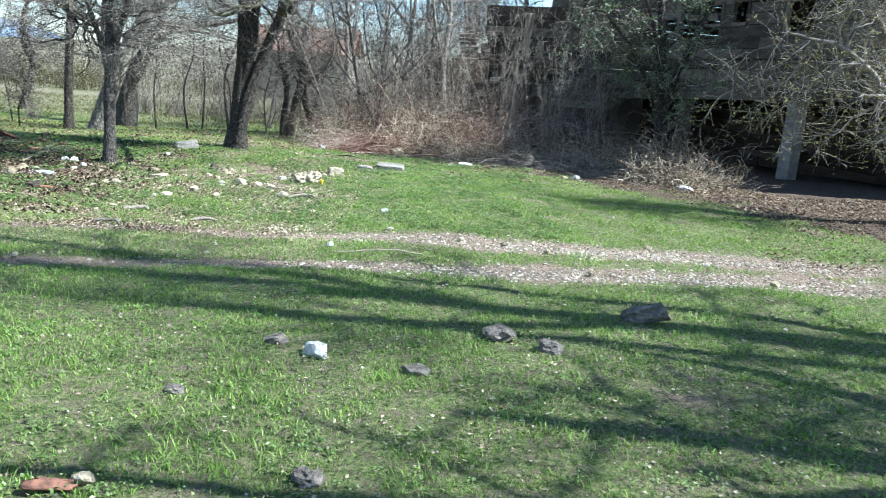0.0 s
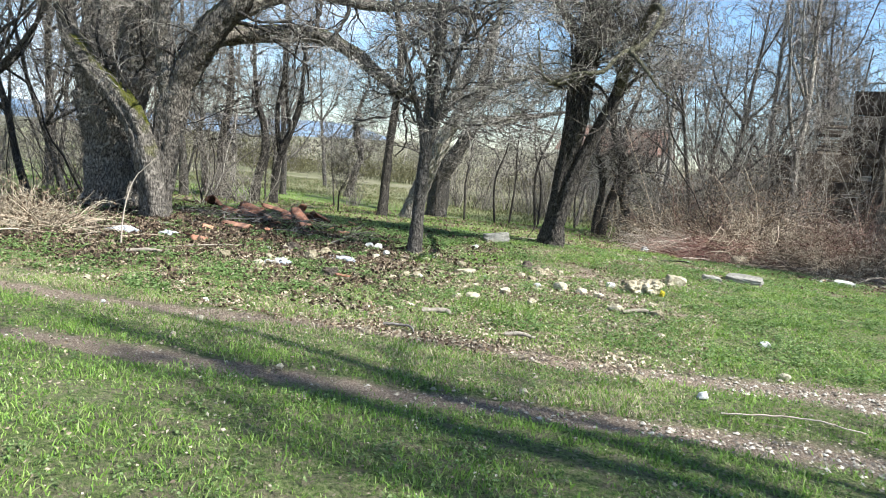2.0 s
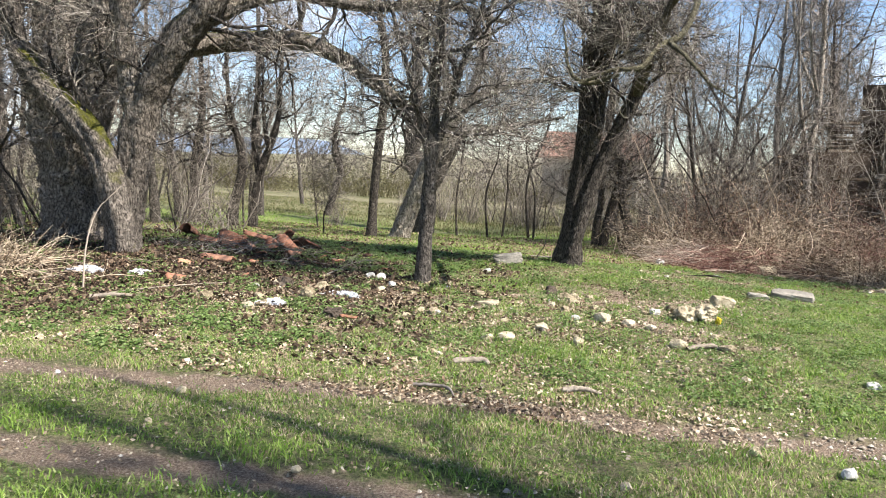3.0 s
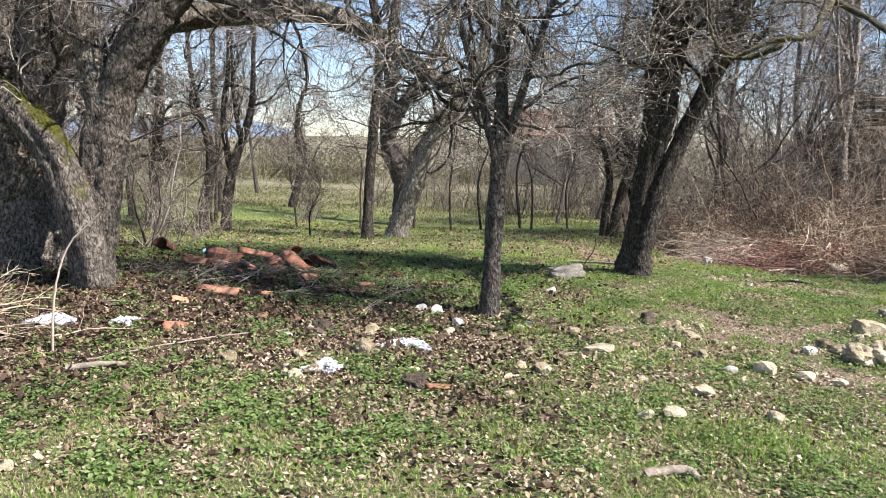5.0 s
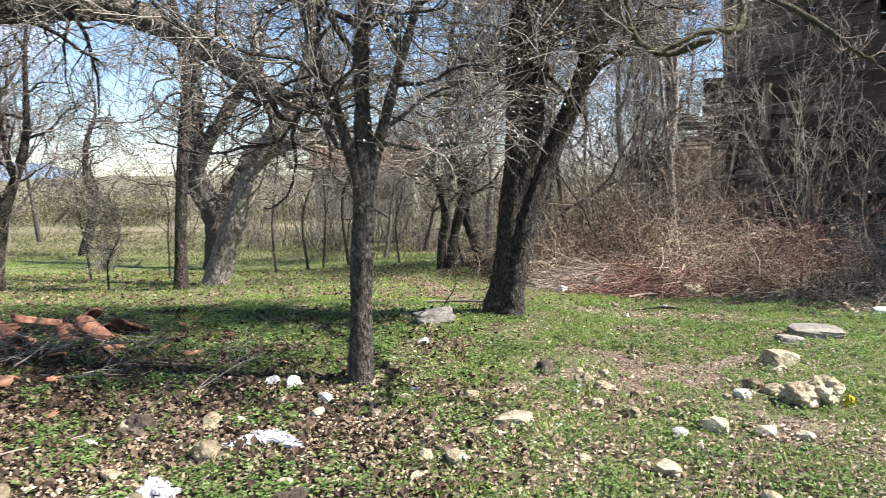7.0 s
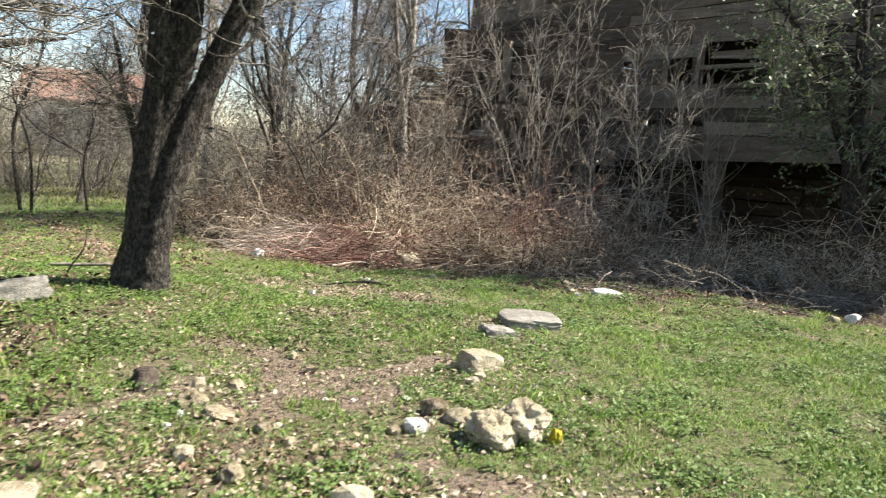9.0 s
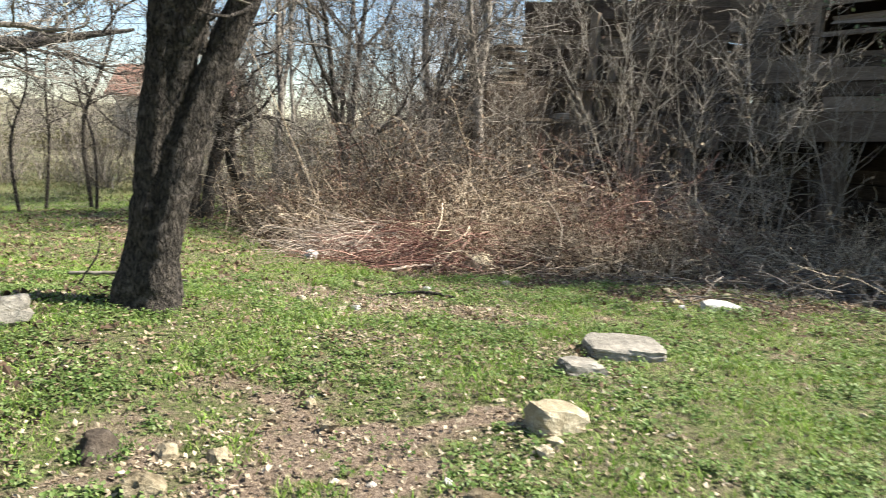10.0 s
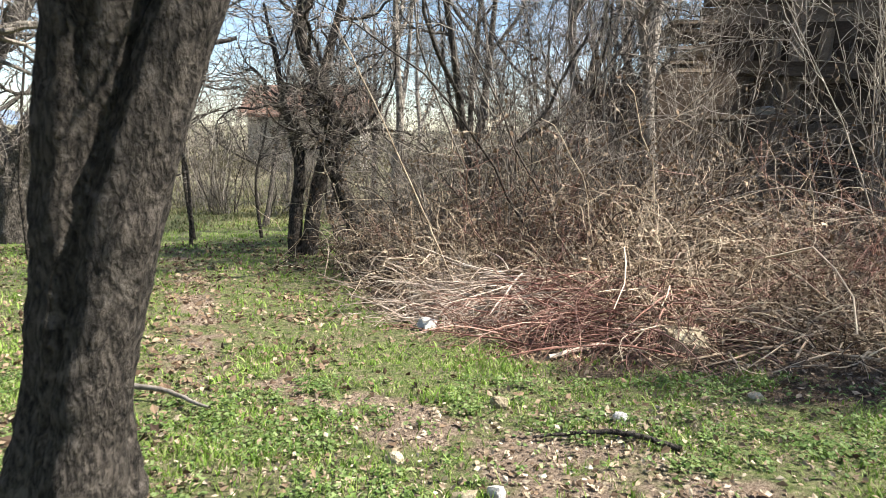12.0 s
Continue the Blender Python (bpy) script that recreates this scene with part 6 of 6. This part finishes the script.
# ---- turf: uncountable small growth ----
def turf(name, label, n, x0, x1, y0, y1, high, wide, seed, gaps=0.3, mat=None):
    g = np.random.default_rng(seed)
    x, y = g.uniform(x0, x1, n), g.uniform(y0, y1, n)
    b, l, _ = cover(x, y)
    patch = mottle(x, y, 34, 0.25, 1.4)
    keep = g.uniform(0, 1, n) > np.clip(1.6 * b + 0.95 * l + gaps * 2 * (1 - patch) - gaps * 0.5, 0, 0.985)
    x, y, patch = x[keep], y[keep], patch[keep]
    n = len(x)
    h = high * g.uniform(0.4, 1.25, n) * (0.6 + 0.8 * patch)
    a = g.uniform(0, 6.28, n)
    lean = g.normal(0, 0.6, (n, 2)) * h[:, None]
    w = wide * g.uniform(0.7, 1.3, n)
    z = ground_height(x, y) - 0.008
    side = np.stack([np.cos(a) * w, np.sin(a) * w, 0 * w], -1)
    p = np.stack([x, y, z], -1)
    mid = p + np.stack([lean[:, 0] * 0.35, lean[:, 1] * 0.35, h * 0.6], -1)
    tip = p + np.stack([lean[:, 0], lean[:, 1], h], -1)
    geo = Geo()
    v = np.stack([p - side, p + side, mid + side * 0.7, mid - side * 0.7, tip], 1)
    i = np.arange(n)[:, None] * 5
    geo.add(v, i + [0, 1, 2, 3], i + [3, 2, 4])
    tagged(part(name, geo, mat or M_BLADE, base=(0, 0, 0), smooth=False), label, "grass", kind="stuff")


turf("grass", "short bright spring grass of the meadow", 240000, -7.0, 5.5, 1.6, 8.6, 0.034, 0.0034, 401, 0.22)
turf("grass", "short bright spring grass under the trees", 290000, -7.5, 5.5, 8.5, 16.8, 0.036, 0.0038, 402, 0.25)
turf("grass", "thin grass between the far trees", 70000, -20, 1.0, 15.5, 30, 0.05, 0.007, 403, 0.5)
turf("grass", "rough grass of the far field", 60000, -34, 2, 28, 46, 0.1, 0.014, 405, 0.4, M_BLADE_FAR)
turf("grass", "thin grass at the old tree", 30000, -15, -7, 4.5, 15.5, 0.05, 0.004, 404, 0.4)
turf("grass", "flattened bleached dead grass in the meadow", 150000, -8.6, -1.2, 6.5, 11.2, 0.026, 0.003, 406, 0.36, M_THATCH)
turf("grass", "bleached dead grass among the trees", 45000, -7.5, 3.5, 11.5, 17.5, 0.026, 0.003, 407, 0.5, M_THATCH)


def tuft_patch(x, y, rad, n, high, seed):
    g = np.random.default_rng(seed)
    px, py = x + g.normal(0, rad, n), y + g.normal(0, rad, n)
    p = np.stack([px, py, ground_height(px, py)], -1)
    d = np.concatenate([g.normal(0, 0.35, (n, 2)), np.ones((n, 1))], 1)
    b = grow(g, p, d, high * g.uniform(0.5, 1.2, n), 5, 0.12, -0.08)
    geo = Geo()
    tubes(geo, b, taper(n, 5, np.full(n, 0.003), 0.15), 3)
    tagged(part("grass_tuft", geo, M_BLADE, base=(0, 0, 0)), "lush darker tuft of long grass", "grass", kind="stuff")


tuft_patch(-3.1, 9.0, 0.25, 500, 0.11, 411)
tuft_patch(-4.7, 11.0, 0.12, 160, 0.09, 412)
tuft_patch(-3.4, 14.2, 0.5, 500, 0.08, 413)


def rosettes(name, label, n, x0, x1, y0, y1, size, seed, k=7):
    """Low leafy plants: a whorl of small leaves round each root, in patches."""
    g = np.random.default_rng(seed)
    x, y = g.uniform(x0, x1, n), g.uniform(y0, y1, n)
    b, l, _ = cover(x, y)
    keep = g.uniform(0, 1, n) < np.clip(1.3 * mottle(x, y, 35, 0.2, 1.2) - 0.15 - 1.3 * b - 0.4 * l, 0.05, 1)
    x, y = x[keep], y[keep]
    n = len(x)
    a = g.uniform(0, 6.283, (n, k))
    r = size * g.uniform(0.1, 0.9, (n, k))
    s = size * g.uniform(0.5, 1.1, (n, k))
    zc = ground_height(x, y)[:, None] + g.uniform(0.006, 0.045, (n, k))
    c = np.stack([x[:, None] + np.cos(a) * r, y[:, None] + np.sin(a) * r, zc], -1).reshape(-1, 3)
    a, s = a.ravel(), s.ravel()
    tilt = g.normal(0.1, 0.35, len(a))
    u = np.stack([np.cos(a) * np.cos(tilt), np.sin(a) * np.cos(tilt), np.sin(tilt)], -1) * s[:, None]
    w = np.stack([-np.sin(a), np.cos(a), g.normal(0, 0.3, len(a))], -1) * (s * 0.42)[:, None]
    v = np.stack([c, c + u * 0.5 + w, c + u * 1.05 - [0, 0, 0.004], c + u * 0.5 - w], 1)
    i = np.arange(len(a))[:, None] * 4
    geo = Geo()
    geo.add(v, t=np.concatenate([i + [0, 1, 2], i + [0, 2, 3]]))
    tagged(part(name, geo, M_HERB, base=(0, 0, 0), smooth=False), label, "herbs", kind="stuff")


rosettes("ground_herb", "small leafy green herbs in patches under the trees", 46000, -7.5, 1.5, 8.4, 16.0, 0.024, 421)
rosettes("ground_herb", "low clover-like herbs of the meadow", 12000, -6.5, 4.5, 1.8, 8.6, 0.018, 422)
rosettes("ground_herb", "leafy green herbs among leaf litter", 22000, -11, -5.0, 7.5, 15.5, 0.034, 423)


def fallen_leaves(name, label, n, x0, x1, y0, y1, size, seed, everywhere, mat=None):
    g = np.random.default_rng(seed)
    x, y = g.uniform(x0, x1, n), g.uniform(y0, y1, n)
    b, l, _ = cover(x, y)
    keep = g.uniform(0, 1, n) < everywhere * (0.3 + 1.4 * mottle(x, y, 36, 0.3, 1.8) ** 2) + 0.85 * l + 0.25 * b
    x, y = x[keep], y[keep]
    z = ground_height(x, y) + g.uniform(0.004, 0.02, len(x))
    geo = Geo()
    leaves(geo, g, np.stack([x, y, z], -1), size, 0.55)
    tagged(part(name, geo, mat or M_DEAD, base=(0, 0, 0), smooth=False), label, "leaves", kind="stuff")


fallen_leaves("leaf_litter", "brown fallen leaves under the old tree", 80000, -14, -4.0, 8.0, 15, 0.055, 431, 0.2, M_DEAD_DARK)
fallen_leaves("leaf_litter", "brown fallen leaves at the brush edge", 60000, -6.5, 5.5, 12.5, 20, 0.036, 432, 0.15)
fallen_leaves("leaf_litter", "brown fallen leaves between the far trees", 42000, -14, -3.5, 15, 25, 0.05, 437, 0.4)
fallen_leaves("leaf_litter", "scattered pale dead leaves in the grass", 58000, -6.6, -1.2, 8, 15.5, 0.028, 433, 0.4, M_DEAD_PALE)
fallen_leaves("leaf_litter", "a few dead leaves in the meadow", 50000, -7.5, 4.5, 1.6, 8.2, 0.021, 434, 0.2, M_DEAD_PALE)
fallen_leaves("leaf_litter", "curled brown dead leaves before the old tree", 34000, -9.5, -2.6, 7.4, 11.4, 0.036, 436, 0.32, M_DEAD)
fallen_leaves("leaf_litter", "bleached leaf flakes before the trees", 26000, -7.5, -1.6, 7.4, 10.6, 0.03, 438, 0.4, M_DEAD_PALE)
fallen_leaves("leaf_litter", "brown fallen leaves on bare earth before the barn", 14000, 3.5, 9, 7.8, 13, 0.04, 435, 0.3)
